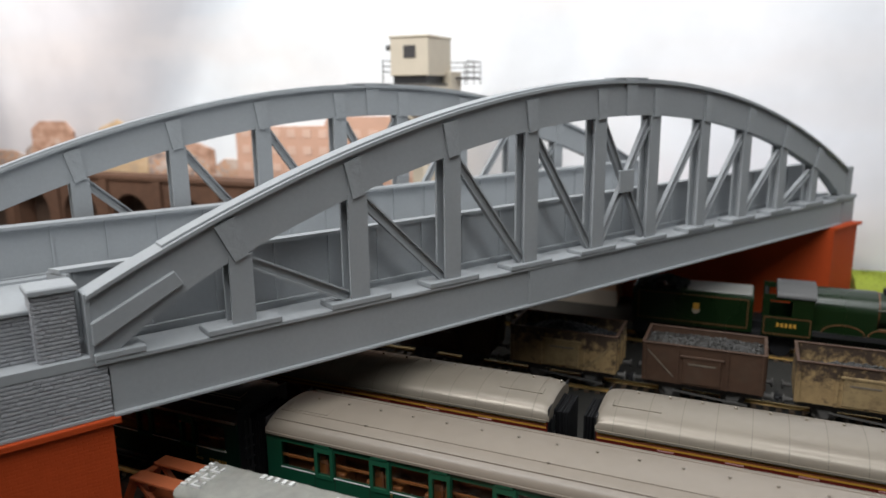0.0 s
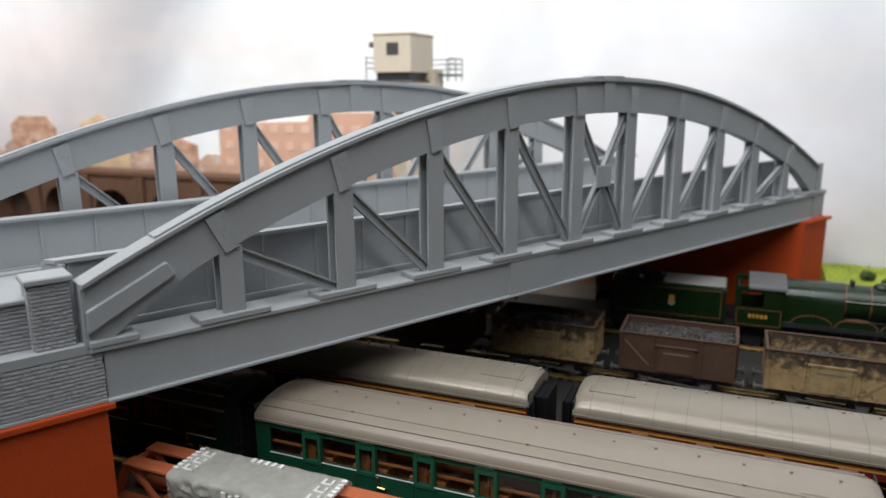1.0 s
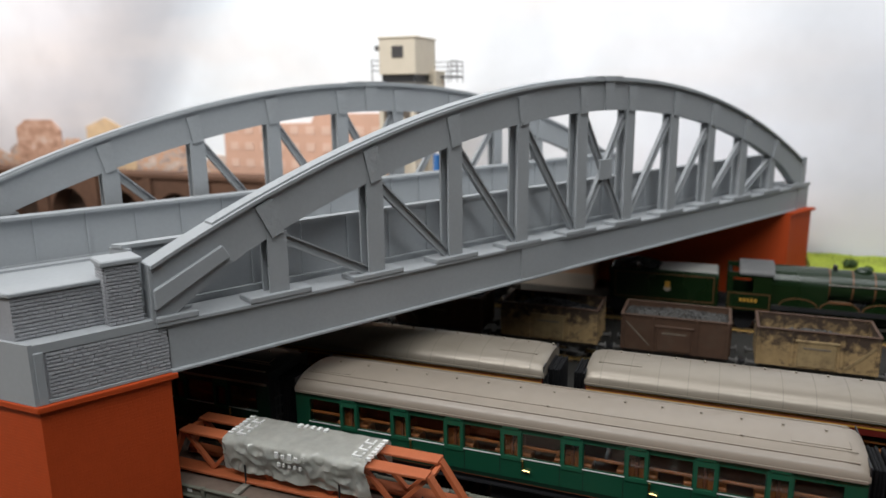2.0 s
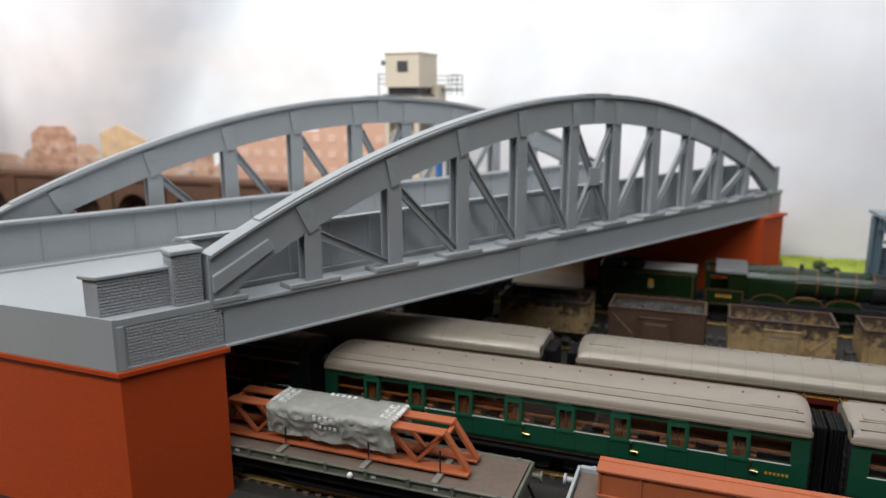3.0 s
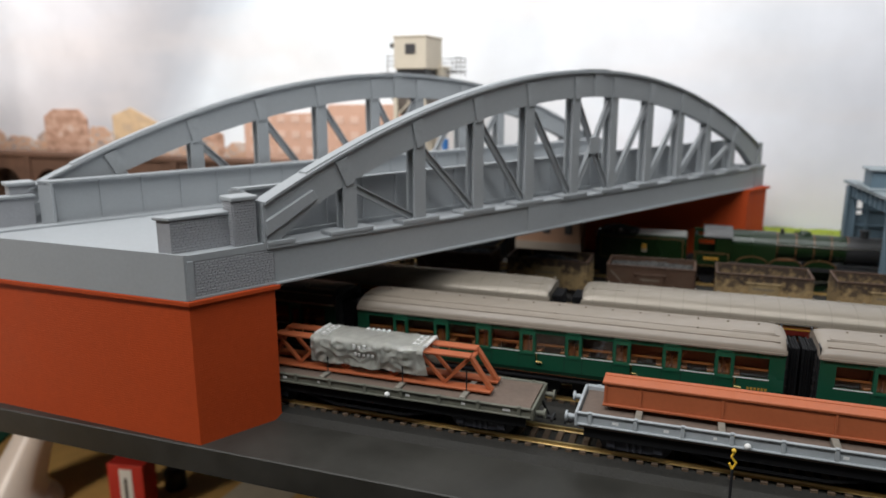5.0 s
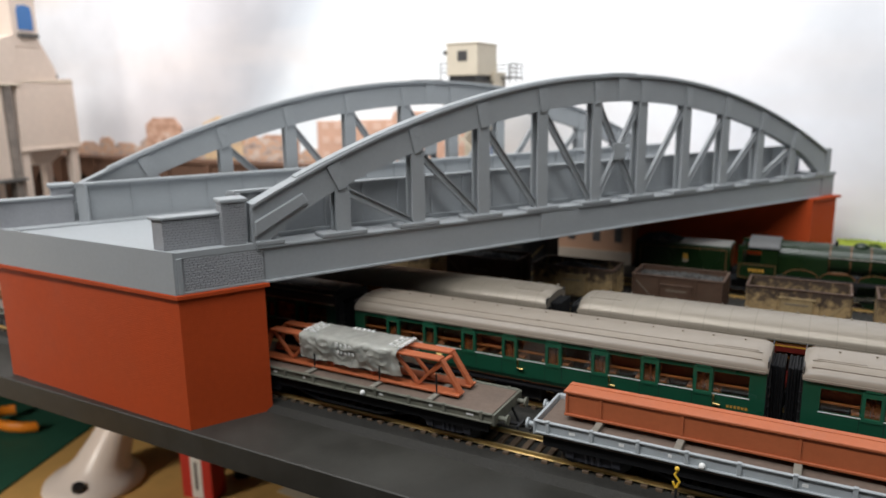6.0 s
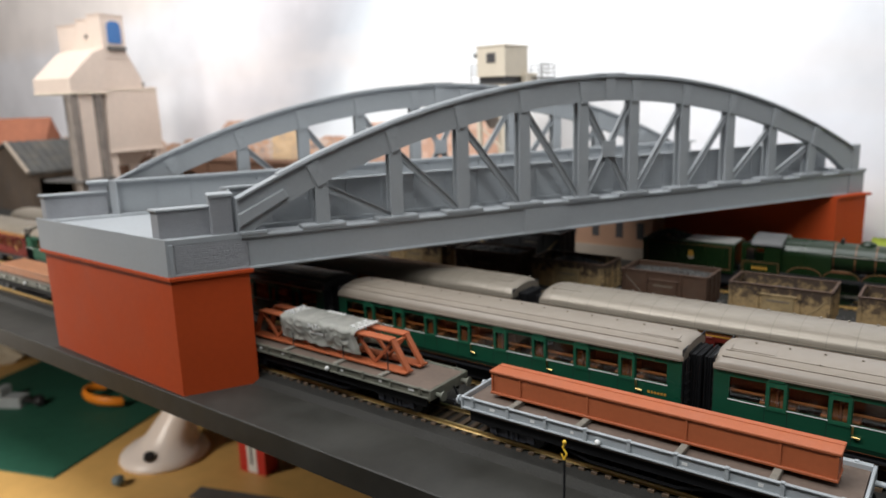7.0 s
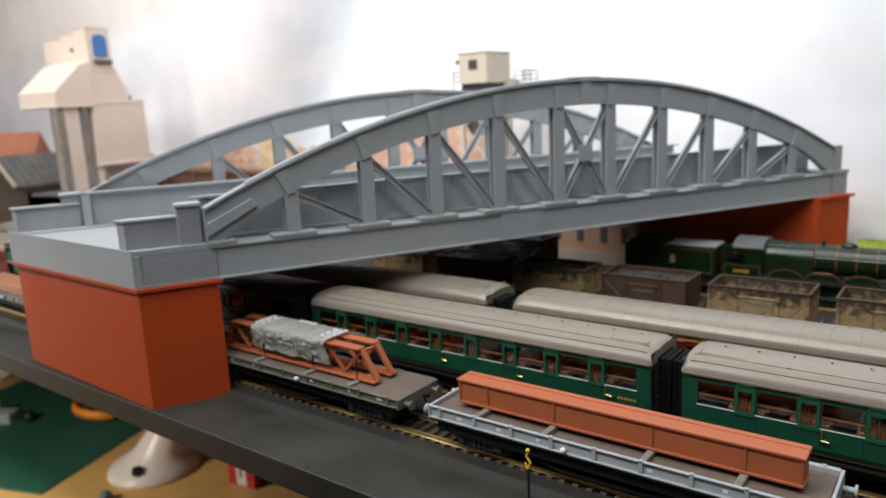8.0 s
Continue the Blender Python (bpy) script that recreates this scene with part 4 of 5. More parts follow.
# bogie flat wagons
def flat_wagon(m, length, paint, label, deck, low, top, hub):
    f = thing("bogie_flat_wagon", m, label, "wagon", "bogie flat wagons")
    h = 17.6
    part("floor", B(0.8, length - 0.8, -h + 0.8, h - 0.8, 20.5, deck), PLANKS, f, "brown planked wagon floor")
    side = {}
    for s in (-1, 1):
        y = s * (h - 0.4)
        side[s] = part("side_rail", B(0, length, y - s * 0.7 - 0.5, y - s * 0.7 + 0.5, low, top - 0.3, bevel=0.2), paint, f)
        part("side_lip", B(0, length, y - 0.8, y + 0.8, top - 0.9, top, bevel=0.2), paint, side[s])
        part("side_foot", B(0, length, y - 1.0, y + 1.0, low - 0.6, low + 0.3, bevel=0.2), paint, side[s])
        part("solebar", B(3, length - 3, s * 14.5 - 0.8, s * 14.5 + 0.8, 15.0, low), RUBBER, f)
        k = 6.0
        while k < length:
            part("stanchion_pocket", B(k - 1.0, k + 1.0, y - 0.8, y + 0.8, low - 0.4, top + 0.5, bevel=0.3), paint, side[s])
            k += (length - 12) / 8
    for x, sgn in ((0, -1), (length, 1)):
        part("headstock", B(min(x, x + sgn * 1.4), max(x, x + sgn * 1.4), -h, h, low - 1.6, top - 0.2, bevel=0.25), paint, f)
        buffers(f, x + sgn * 1.4, sgn, low + 0.6, 12.0, paint)
        coupling(f, x, sgn, 15.0)
        hose = bmesh.new()
        pts = [(x + sgn * 1.5, 4, low), (x + sgn * 4, 4.5, 16), (x + sgn * 6.5, 4, 12), (x + sgn * 9, 3, 13)]
        for p, q in zip(pts, pts[1:]):
            rod(hose, p, q, 0.7, 8)
        part("brake_hose", hose, RUBBER, f)
    for s in (-1, 1):
        knots = [(46, 15.5), (70, 10.5), (length - 70, 10.5), (length - 46, 15.5)]
        strut = [(x, z - 0.7) for x, z in knots] + [(x, z + 0.7) for x, z in knots[::-1]]
        part("truss_rod", prism(bmesh.new(), strut, "y", s * 13 - 0.5, s * 13 + 0.5), RUBBER, f)
    bogie(f, 27, 22, 5.6, DARKBLUE)
    bogie(f, length - 27, 22, 5.6, DARKBLUE)
    bw = bmesh.new()
    bmesh.ops.create_uvsphere(bw, u_segments=14, v_segments=10, radius=1.5, matrix=Matrix.Translation((hub, -h - 0.9, low + 1.4)))
    part("brake_wheel", bw, WHITE, f, "small white brake wheel", smooth=True)
    for k, w in ((0.09, 3), (0.22, 2.4), (0.34, 1.6), (0.63, 2.4), (0.8, 2), (0.92, 4)):
        part("marking", B(length * k, length * k + w, -h + 0.45, -h + 0.65, low + 1.4, low + 2.8), WHITE, side[-1], "white painted wagon marking")
    return f


flat_wagon(on_track(-40, 19.5), 181, FLATGREY, "weathered grey bogie flat wagon carrying a sheeted truss", 25.5, 21.6, 26.2, 104)
flat_wagon(on_track(164, 19.5), 181, FLATLITE, "light grey bogie flat wagon carrying a plate girder", 26.0, 22.6, 28.5, 76)
flat_wagon(on_track(-430, 19.5), 181, FLATGREY, "weathered grey bogie flat wagon stacked with sawn timber", 25.5, 21.6, 26.2, 90)


def cradle(name, u, v, wide, label):
    c = B(-1.6, 1.6, -wide / 2, wide / 2, 25.5 if u < 150 else 26.0, 27.0 if u < 150 else 28.6, bevel=0.3)
    return solid(name, c, WASHED, on_track(u, v), label, "timber", "cross bearers under the wagon loads")


for u0 in (24, 69, 105):
    cradle("bearer", u0, 19.5, 33.4, "short grey cross bearer with chain pegs on a wagon floor")
for u0 in (192, 229, 276, 314):
    cradle("bearer", u0, 19.5, 33.4, "short grey cross bearer on a wagon floor")

# lattice truss load
load = thing("lattice_truss_load", on_track(0, 21), "red-oxide lattice girder pair carried on a wagon", "girder")
for s in (-1, 1):
    y = s * 6.2
    part("bottom_chord", B(-18, 118, y - 3.0 - 1.4 * (s < 0), y + 3.0 + 1.4 * (s > 0), 27.0, 28.2, bevel=0.2), OXIDE, load)
    part("top_chord", B(-10, 106, y - 3.3, y + 3.3, 44.2, 45.4, bevel=0.2), OXIDE, load)
    zig = bmesh.new()
    n = 8
    for k in range(n):
        xa, xb = -10 + 116 * k / n, -10 + 116 * (k + 1) / n
        lo, hi = (28.6, 43.8) if k % 2 else (43.8, 28.6)
        bar(zig, (xa, y, lo), (xb, y, hi), 1.5, 2.0)
    part("lattice_web", zig, OXIDE, load)
    for a, b in (((106, y, 44.4), (117, y, 28.0)), ((-10, y, 44.4), (-18, y, 28.0))):
        part("end_raker", bar(bmesh.new(), a, b, 1.7, 3.6), OXIDE, load)
for x in (106, 52, -10):
    part("cross_tie", B(x - 1, x + 1, -6.2, 6.2, 42.4, 43.6), OXIDE, load)
pins = {}
for u0 in (24, 69, 105):
    p = bmesh.new()
    rod(p, (u0, -10.4, 26.0), (u0, -10.4, 38.0), 0.4, 6)
    part("securing_pin", p, BLACK, load)

# tarpaulin draped over the truss
tarp = bmesh.new()
rt = random.Random(9)
cols = 150
prof = [(-9.2 - 2.2 * (z - 32.0) / 13.0, z) for z in np.linspace(32.0, 45.0, 17)] + [(-11.2, 45.9), (-10.6, 46.7), (-9.6, 47.3)] + [(y, 47.9 - 0.006 * y * y) for y in np.linspace(-8.2, 8.2, 9)] + [(9.6, 47.3), (10.6, 46.7), (11.2, 45.9)] + [(9.2 + 2.2 * (z - 32.0) / 13.0, z) for z in np.linspace(45.0, 32.0, 9)]


def crease(p, scale):
    """Sharp folds: the ridges of a folded noise."""
    return 1 - 2 * abs(noise.noise(p * scale))


grid = []
for i in range(cols + 1):
    a = i / cols
    row = []
    for y, z in prof:
        lean = (z - 38) * 0.12 * (-1 if a > 0.5 else 0.4) * abs(a - 0.5) * 2
        x = 13.8 + 68.6 * a + lean
        p = Vector((x, y * 0.8 + 40, z * 1.25))
        f = crease(p, 0.08) * 0.9 + crease(p + Vector((9, 3, 1)), 0.15) * 0.8 + crease(p + Vector((2, 8, 5)), 0.4) * 0.12 - 0.5
        side = min(1.0, max(0.0, (47.0 - z) / 2.5))
        ends = 0.5 * max(0.0, abs(a - 0.5) * 2 - 0.93) / 0.07
        out = f * (0.35 + 1.0 * side) - ends * 1.2
        hem = 0.9 * noise.noise(Vector((x * 0.13, y, 7))) if z < 32.5 else 0.0
        if z < 46.9:
            row.append(tarp.verts.new((x, y + math.copysign(out, y), z + hem)))
        else:
            row.append(tarp.verts.new((x, y, z + out * 0.7)))
    grid.append(row)
for a, b in zip(grid, grid[1:]):
    for j in range(len(prof) - 1):
        tarp.faces.new((a[j], a[j + 1], b[j + 1], b[j]))
bmesh.ops.solidify(tarp, geom=tarp.faces[:], thickness=0.4)
sheet = solid("tarpaulin", tarp, TARP, on_track(0, 21), "crumpled grey tarpaulin with white lettering over the lattice load", "tarpaulin", smooth=True)


def letter(*sizes):
    part("letter", B(*sizes), WHITE, sheet, "white stencilled letter")


for x0, way in ((16.4, 1), (81.4, -1)):
    m0 = x0 + way * 5.2
    for k in range(3):
        y = -8.2 + k * 5.3
        letter(m0 - 2.2, m0 + 2.2, y, y + 0.8, 47.4, 48.6)
        letter(m0 - 2.2, m0 - 1.3, y + 0.8, y + 3.6, 47.4, 48.5)
        letter(m0 + 1.3, m0 + 2.2, y + 2.4 - 0.5 * k, y + 3.8, 47.4, 48.5)
    for k in range(7):
        y = -8.8 + k * 2.5 + rt.uniform(-0.2, 0.2)
        letter(x0 - 1.0, x0 + 1.1, y, y + rt.uniform(0.9, 1.7), 47.4, 48.5)
for k in range(5):
    w = rt.uniform(1.2, 2.4)
    letter(40 + k * 3.2, 40 + k * 3.2 + w, 6.0, 8.6, 47.4, 48.4)
    letter(40.5 + k * 3.1, 40.5 + k * 3.1 + w, -12.3, -10.6, 43.0, 45.4 - 0.8 * (k % 2))
    letter(41 + k * 2.6, 41 + k * 2.6 + w * 0.8, -11.6, -9.6, 39.0, 40.4)

# plate girder load
gl = thing("plate_girder_load", on_track(0, 18.6), "red-oxide riveted plate girder carried on a wagon", "girder")
part("top_plate", B(174, 336, -6.3, 6.3, 40.0, 41.3, bevel=0.25), OXIDE, gl)
for s in (-1, 1):
    part("side_web", B(174.8, 335.2, s * 4.6 - 0.7, s * 4.6 + 0.7, 29.8, 40.0), OXIDE, gl)
part("top_seam", B(174.2, 335.8, 2.1, 2.6, 41.2, 41.55), OXIDE, gl)
part("bottom_plate", B(174.4, 335.6, -6.2, 6.2, 28.6, 29.9, bevel=0.25), OXIDE, gl)
for x in (175.4, 192, 229, 276, 314, 334.6):
    part("web_stiffener", B(x - 0.5, x + 0.5, -5.9, 5.9, 29.8, 40.0), OXIDE, gl)

# sawn timber load on the rear wagon
timber = thing("timber_load", on_track(0, 19.5), "orange-tan sawn timber stacked on a flat wagon", "timber")
for k in range(5):
    for j in range(2):
        part("baulk", B(-412 + 3 * j, -300 - 4 * (k % 2), -12 + k * 4.9, -7.5 + k * 4.9, 25.9 + j * 3.8, 29.5 + j * 3.8, bevel=0.3), TANWOOD, timber)


# 16-ton mineral wagons
def mineral_wagon(u0, paint, load_mat, fill, seed, label, v=263):
    w = thing("mineral_wagon", on_track(u0, v), label, "wagon", "mineral wagons of one train")
    L, h, z0, z1 = 67.0, 17.0, 21.0, 43.0
    sh = bmesh.new()
    box(sh, 0, L, -h, h, z0 - 1.0, z0)
    body = part("body", sh, paint, w)
    part("side_panel", B(0, L, -h, -h + 1.1, z0, z1), paint, body)
    part("side_panel", B(0, L, h - 1.1, h, z0, z1), paint, body)
    part("end_panel", B(0, 1.1, -h + 1.1, h - 1.1, z0, z1), paint, body)
    part("end_panel", B(L - 1.1, L, -h + 1.1, h - 1.1, z0, z1), paint, body)
    for a in ((-0.5, L + 0.5, -h - 0.5, -h + 1.4), (-0.5, L + 0.5, h - 1.4, h + 0.5)):
        part("top_rim", B(*a, z1, z1 + 1.0, bevel=0.25), BROWNW, body)
    for a in ((-0.5, 1.4, -h + 1.4, h - 1.4), (L - 1.4, L + 0.5, -h + 1.4, h - 1.4)):
        part("top_rim", B(*a, z1, z1 + 1.0, bevel=0.25), BROWNW, body)
    for x in (1.5, 20, L - 20, L - 1.5):
        for s in (-1, 1):
            part("side_rib", B(x - 0.8, x + 0.8, s * h - 0.8, s * h + 0.8, z0 - 1, z1), paint, body)
    for s in (-1, 1):
        d = B(23, L - 23, s * h - 0.6, s * h + 0.6, z0, z1 - 6.0, bevel=0.3)
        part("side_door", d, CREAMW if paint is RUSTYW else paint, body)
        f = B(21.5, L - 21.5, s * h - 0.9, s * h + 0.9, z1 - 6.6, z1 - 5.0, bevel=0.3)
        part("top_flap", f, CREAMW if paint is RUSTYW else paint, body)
    for x in (8, L / 2, L - 8):
        part("end_rib", B(L, L + 0.9, (x / L - 0.5) * 2 * h * 0.85 - 0.9, (x / L - 0.5) * 2 * h * 0.85 + 0.9, z0, z1), paint, body)
    st = bmesh.new()
    if paint is BROWNW:
        bar(st, (3, -h - 0.15, z1 - 4), (18, -h - 0.15, z0 + 3), 0.7, 0.3)
    else:
        bar(st, (L - 18, -h - 0.15, z0 + 1), (L - 2, -h - 0.15, z1 - 5), 1.6, 0.3)
    part("end_door_stripe", st, CHALK if paint is BROWNW else CREAMW, body, "faded diagonal stripe")
    nb = bmesh.new()
    box(nb, 26, 41, -h - 0.75, -h - 0.55, z1 - 10.4, z1 - 9.4)
    part("painted_number", nb, CHALK, body)
    r = random.Random(seed)
    flat = 0.86 if paint is BROWNW else 0.62
    hp = bmesh.new()
    nx, ny = 30, 16
    g = []
    for i in range(nx + 1):
        row = []
        for j in range(ny + 1):
            a, b = i / nx, j / ny
            z = z0 + fill * (flat + (1 - flat) * math.sin(math.pi * a) * math.sin(math.pi * b)) + r.uniform(-0.9, 0.9)
            row.append(hp.verts.new((1.0 + 65 * a + r.uniform(-0.5, 0.5) * (0 < i < nx), -h + 1 + (2 * h - 2) * b + r.uniform(-0.5, 0.5) * (0 < j < ny), z)))
        g.append(row)
    for a, b in zip(g, g[1:]):
        for j in range(ny):
            hp.faces.new((a[j], a[j + 1], b[j + 1], b[j]))
    for k in range(150):
        a, b = r.uniform(0.04, 0.96), r.uniform(0.06, 0.94)
        z = z0 + fill * (flat + (1 - flat) * math.sin(math.pi * a) * math.sin(math.pi * b))
        lump = bmesh.ops.create_icosphere(hp, subdivisions=1, radius=r.uniform(0.7, 1.6), matrix=Matrix.Translation((1 + 65 * a, -h + 1 + (2 * h - 2) * b, z)))["verts"]
        for v in lump:
            v.co += Vector((r.uniform(-0.3, 0.3), r.uniform(-0.3, 0.3), r.uniform(-0.3, 0.3)))
    part("coal_load", hp, load_mat, w, "heap of coal", kind="stuff")
    for s in (-1, 1):
        part("solebar", B(0.5, L - 0.5, s * 12.6 - 0.8, s * 12.6 + 0.8, 16.2, 20.0), GRIME, w)
        for x in (16, L - 16):
            part("axle_guard", prism(bmesh.new(), [(x - 4.5, 16.2), (x + 4.5, 16.2), (x + 1.5, 10.5), (x - 1.5, 10.5)], "y", s * 12.6 - 0.6, s * 12.6 + 0.6), GRIME, w)
        part("brake_lever", bar(bmesh.new(), (18, s * 14.0, 14.5), (L - 8, s * 14.0, 11.5), 1.0, 0.8), GRIME, w)
    for x in (16, L - 16):
        wheelset(w, x, 6.2, 8.2, GRIME)
    for x, sgn in ((0, -1), (L, 1)):
        buffers(w, x, sgn, 18, 11, GRIME)
        coupling(w, x, sgn, 14)
    return w


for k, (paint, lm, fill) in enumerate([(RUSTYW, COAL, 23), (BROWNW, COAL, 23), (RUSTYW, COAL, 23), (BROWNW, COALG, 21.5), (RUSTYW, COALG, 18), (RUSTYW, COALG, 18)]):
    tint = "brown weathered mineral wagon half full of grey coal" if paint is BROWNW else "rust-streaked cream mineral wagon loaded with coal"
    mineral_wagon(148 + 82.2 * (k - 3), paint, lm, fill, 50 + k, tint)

for k in range(3):
    mineral_wagon(-27 - 82.2 * k, SMOKE, COAL, 24, 70 + k, "black open wagon heaped with coal", 364)

# ---- express locomotive and tender ----
loco = thing("steam_locomotive", on_track(0, 364), "green express steam locomotive with orange lining and its tender", "locomotive", "")
tn = bmesh.new()
prof_t = [(-17, 24), (-17, 46), (-16.4, 48), (-14.5, 49), (14.5, 49), (16.4, 48), (17, 46), (17, 24)]
prism(tn, prof_t, "x", 126, 207)
tender = part("tender_body", tn, LOCO, loco, "green tender body", smooth=False)
# the glossy highlight along the tender top, painted as a pale grey plate
part("tender_deck", B(163, 206, -14, 14, 49, 50, bevel=0.3), TENDERGLOSS, tender, "tender top with its highlight painted pale grey")
tc_ = bmesh.new()
rc = random.Random(3)
for k in range(130):
    x, y = rc.uniform(128, 163), rc.uniform(-12, 12)
    z = 48.5 + 5.5 * math.sin(math.pi * (x - 126) / 40) * (1 - (y / 15) ** 2)
    bmesh.ops.create_icosphere(tc_, subdivisions=1, radius=rc.uniform(1.2, 2.3), matrix=Matrix.Translation((x, y, z)))
part("tender_coal", tc_, COAL, tender, "heaped black coal", kind="stuff")
ln = bmesh.new()
for x0, x1, z0, z1 in ((130, 204, 26.5, 27.1), (130, 204, 46.4, 47.0), (130, 130.6, 27, 46.5), (203.4, 204, 27, 46.5)):
    box(ln, x0, x1, -17.2, -17, z0, z1)
part("tender_lining", ln, LINER, tender)
eb = bmesh.new()
rod(eb, (170, -17.0, 36), (170, -17.3, 36), 2.6, 18)
part("tender_roundel", eb, PALEWALL, tender, "pale round emblem")
eb = bmesh.new()
box(eb, 168.0, 172.0, -17.5, -17.2, 36.4, 41.2, bevel=0.1)
part("roundel_crest", eb, GOLD, tender)
part("tender_frame", B(127, 206, -15, 15, 15, 24), BLACK, tender)
for x in (135, 153, 171, 189):
    wheelset(tender, x, 7.2, 8.2, BLACK)

cab = bmesh.new()
for s in (-1, 1):
    y0, y1 = s * 17.5 - 0.6, s * 17.5 + 0.6
    box(cab, 213, 244, y0, y1, 24, 38)
    box(cab, 213, 217, y0, y1, 38, 53)
    box(cab, 231, 244, y0, y1, 38, 53)
    box(cab, 217, 231, y0, y1, 49, 53)
box(cab, 242.5, 244, -17, 17, 24, 54)
cabp = part("cab_body", cab, LOCO, loco, "green cab side")
rf = bmesh.new()
arc = [(19 * math.cos(a), 52 + 6.5 * math.sin(a)) for a in np.linspace(0, math.pi, 12)]
prism(rf, arc + [(-19, 51.4), (19, 51.4)][::1], "x", 221, 245)
part("cab_roof", rf, CABROOF, cabp, "grey cab roof", smooth=True)
part("cab_floor", B(206, 244, -16, 16, 22, 25), BLACK, cabp)
# black plate added to stand in for the shade inside the cab
part("cab_tarpaulin", B(214, 216, -16, 16, 25, 50), BLACK, cabp, "added dark plate for the shade inside the cab")
part("cab_fittings", B(236, 242, -11, 11, 27, 48, bevel=1.0), BLUE, cabp, "cab backhead fittings")
nb = bmesh.new()
for k in range(5):
    box(nb, 222 + k * 2.6, 223.7 + k * 2.6, -18.4, -18.0, 30.6, 33.2)
part("painted_number", nb, GOLD, cabp, "dull gold cab side number")
ln = bmesh.new()
for x0, x1, z0, z1 in ((214, 243, 25.0, 25.6), (214, 243, 36.6, 37.2), (214, 214.6, 25, 37), (242.4, 243, 25, 37)):
    box(ln, x0, x1, -18.3, -18.0, z0, z1)
part("cab_lining", ln, LINER, cabp)

bo = bmesh.new()
prism(bo, [(15.5, 24), (15.5, 44)] + [(15.5 * math.cos(a), 44 + 12.5 * math.sin(a)) for a in np.linspace(0.1, math.pi - 0.1, 14)] + [(-15.5, 44), (-15.5, 24)], "x", 244, 281)
part("firebox", bo, LOCO, loco, "green firebox", smooth=True)
bo = bmesh.new()
rod(bo, (273, 0, 43.5), (336, 0, 43.5), 12.6, 28, 11.8)
boiler = part("boiler", bo, LOCO, loco, "green lined boiler", smooth=True)
for x in (282, 297, 311, 324.5, 337):
    b = bmesh.new()
    rod(b, (x - 0.5, 0, 43.5), (x + 0.5, 0, 43.5), 12.85 - (x - 273) / 63 * 0.75, 28)
    part("boiler_band", b, LINER, boiler, "orange lining band", smooth=True)
sb = bmesh.new()
rod(sb, (336, 0, 43.3), (366, 0, 43.3), 12.2, 28)
rod(sb, (366, 0, 43.3), (368.5, 0, 43.3), 9.5, 24)
smokebox = part("smokebox", sb, SMOKE, loco, "black smokebox", smooth=True)
ch = bmesh.new()
rod(ch, (350, 0, 54), (350, 0, 61), 3.6, 16, 3.2)
rod(ch, (350, 0, 60.4), (350, 0, 61.6), 3.9, 16)
part("chimney", ch, SMOKE, smokebox, smooth=True)
dm = bmesh.new()
bmesh.ops.create_uvsphere(dm, u_segments=18, v_segments=10, radius=5.2, matrix=Matrix.Translation((304, 0, 55)) @ Matrix.Diagonal((1.15, 1, 0.75, 1)))
part("dome", dm, LOCO, boiler, smooth=True)
for s in (-1, 1):
    part("safety_valve", rod(bmesh.new(), (286, s * 2, 55), (286, s * 2, 59), 1.3, 10), SMOKE, boiler)
rp = bmesh.new()
for s in (-1, 1):
    box(rp, 244, 372, min(s * 12, s * 18), max(s * 12, s * 18), 28.2, 29.6)
    box(rp, 244, 372, s * 18 - 0.4, s * 18 + 0.4, 26.6, 29.6)
part("running_plate", rp, SMOKE, loco)
for x in (262, 289, 316):
    for s in (-1, 1):
        b = bmesh.new()
        pts = [(x + 13 * math.cos(a), 29.5 + 6.8 * math.sin(a)) for a in np.linspace(0, math.pi, 12)]
        prism(b, pts, "y", s * 15.5 - 1.4, s * 15.5 + 1.4)
        part("splasher", b, LOCO, loco, "green wheel splasher")
        b = bmesh.new()
        for a, c in zip(np.linspace(0, math.pi, 12), np.linspace(0, math.pi, 12)[1:]):
            bar(b, (x + 12.6 * math.cos(a), s * 17.0, 29.6 + 6.4 * math.sin(a)), (x + 12.6 * math.cos(c), s * 17.0, 29.6 + 6.4 * math.sin(c)), 0.7, 0.3)
        part("splasher_beading", b, LINER, loco)
    wheelset(loco, x, 12.5, 8.4, LOCO)
for x in (226, 344, 362):
    wheelset(loco, x, 6.5, 8.2, BLACK)
part("name_plate", B(282, 296, -17.4, -16.8, 34.2, 36.2, bevel=0.2), LINER, loco, "dull brass name plate")
part("loco_frame", B(208, 372, -8, 8, 14, 30), BLACK, loco)
rods = bmesh.new()
for s in (-1, 1):
    bar(rods, (262, s * 11.4, 14.5), (316, s * 11.4, 14.5), 2.0, 0.8)
    bar(rods, (289, s * 12.6, 14.5), (346, s * 12.6, 18.5), 1.8, 0.8)
    box(rods, 344, 360, min(s * 11, s * 17), max(s * 11, s * 17), 14, 23, bevel=1.0)
part("coupling_rods", rods, STEEL, loco)
hr = bmesh.new()
for s in (-1, 1):
    rod(hr, (276, s * 12.6, 47), (364, s * 12.4, 47), 0.35, 6)
part("handrail", hr, STEEL, loco)

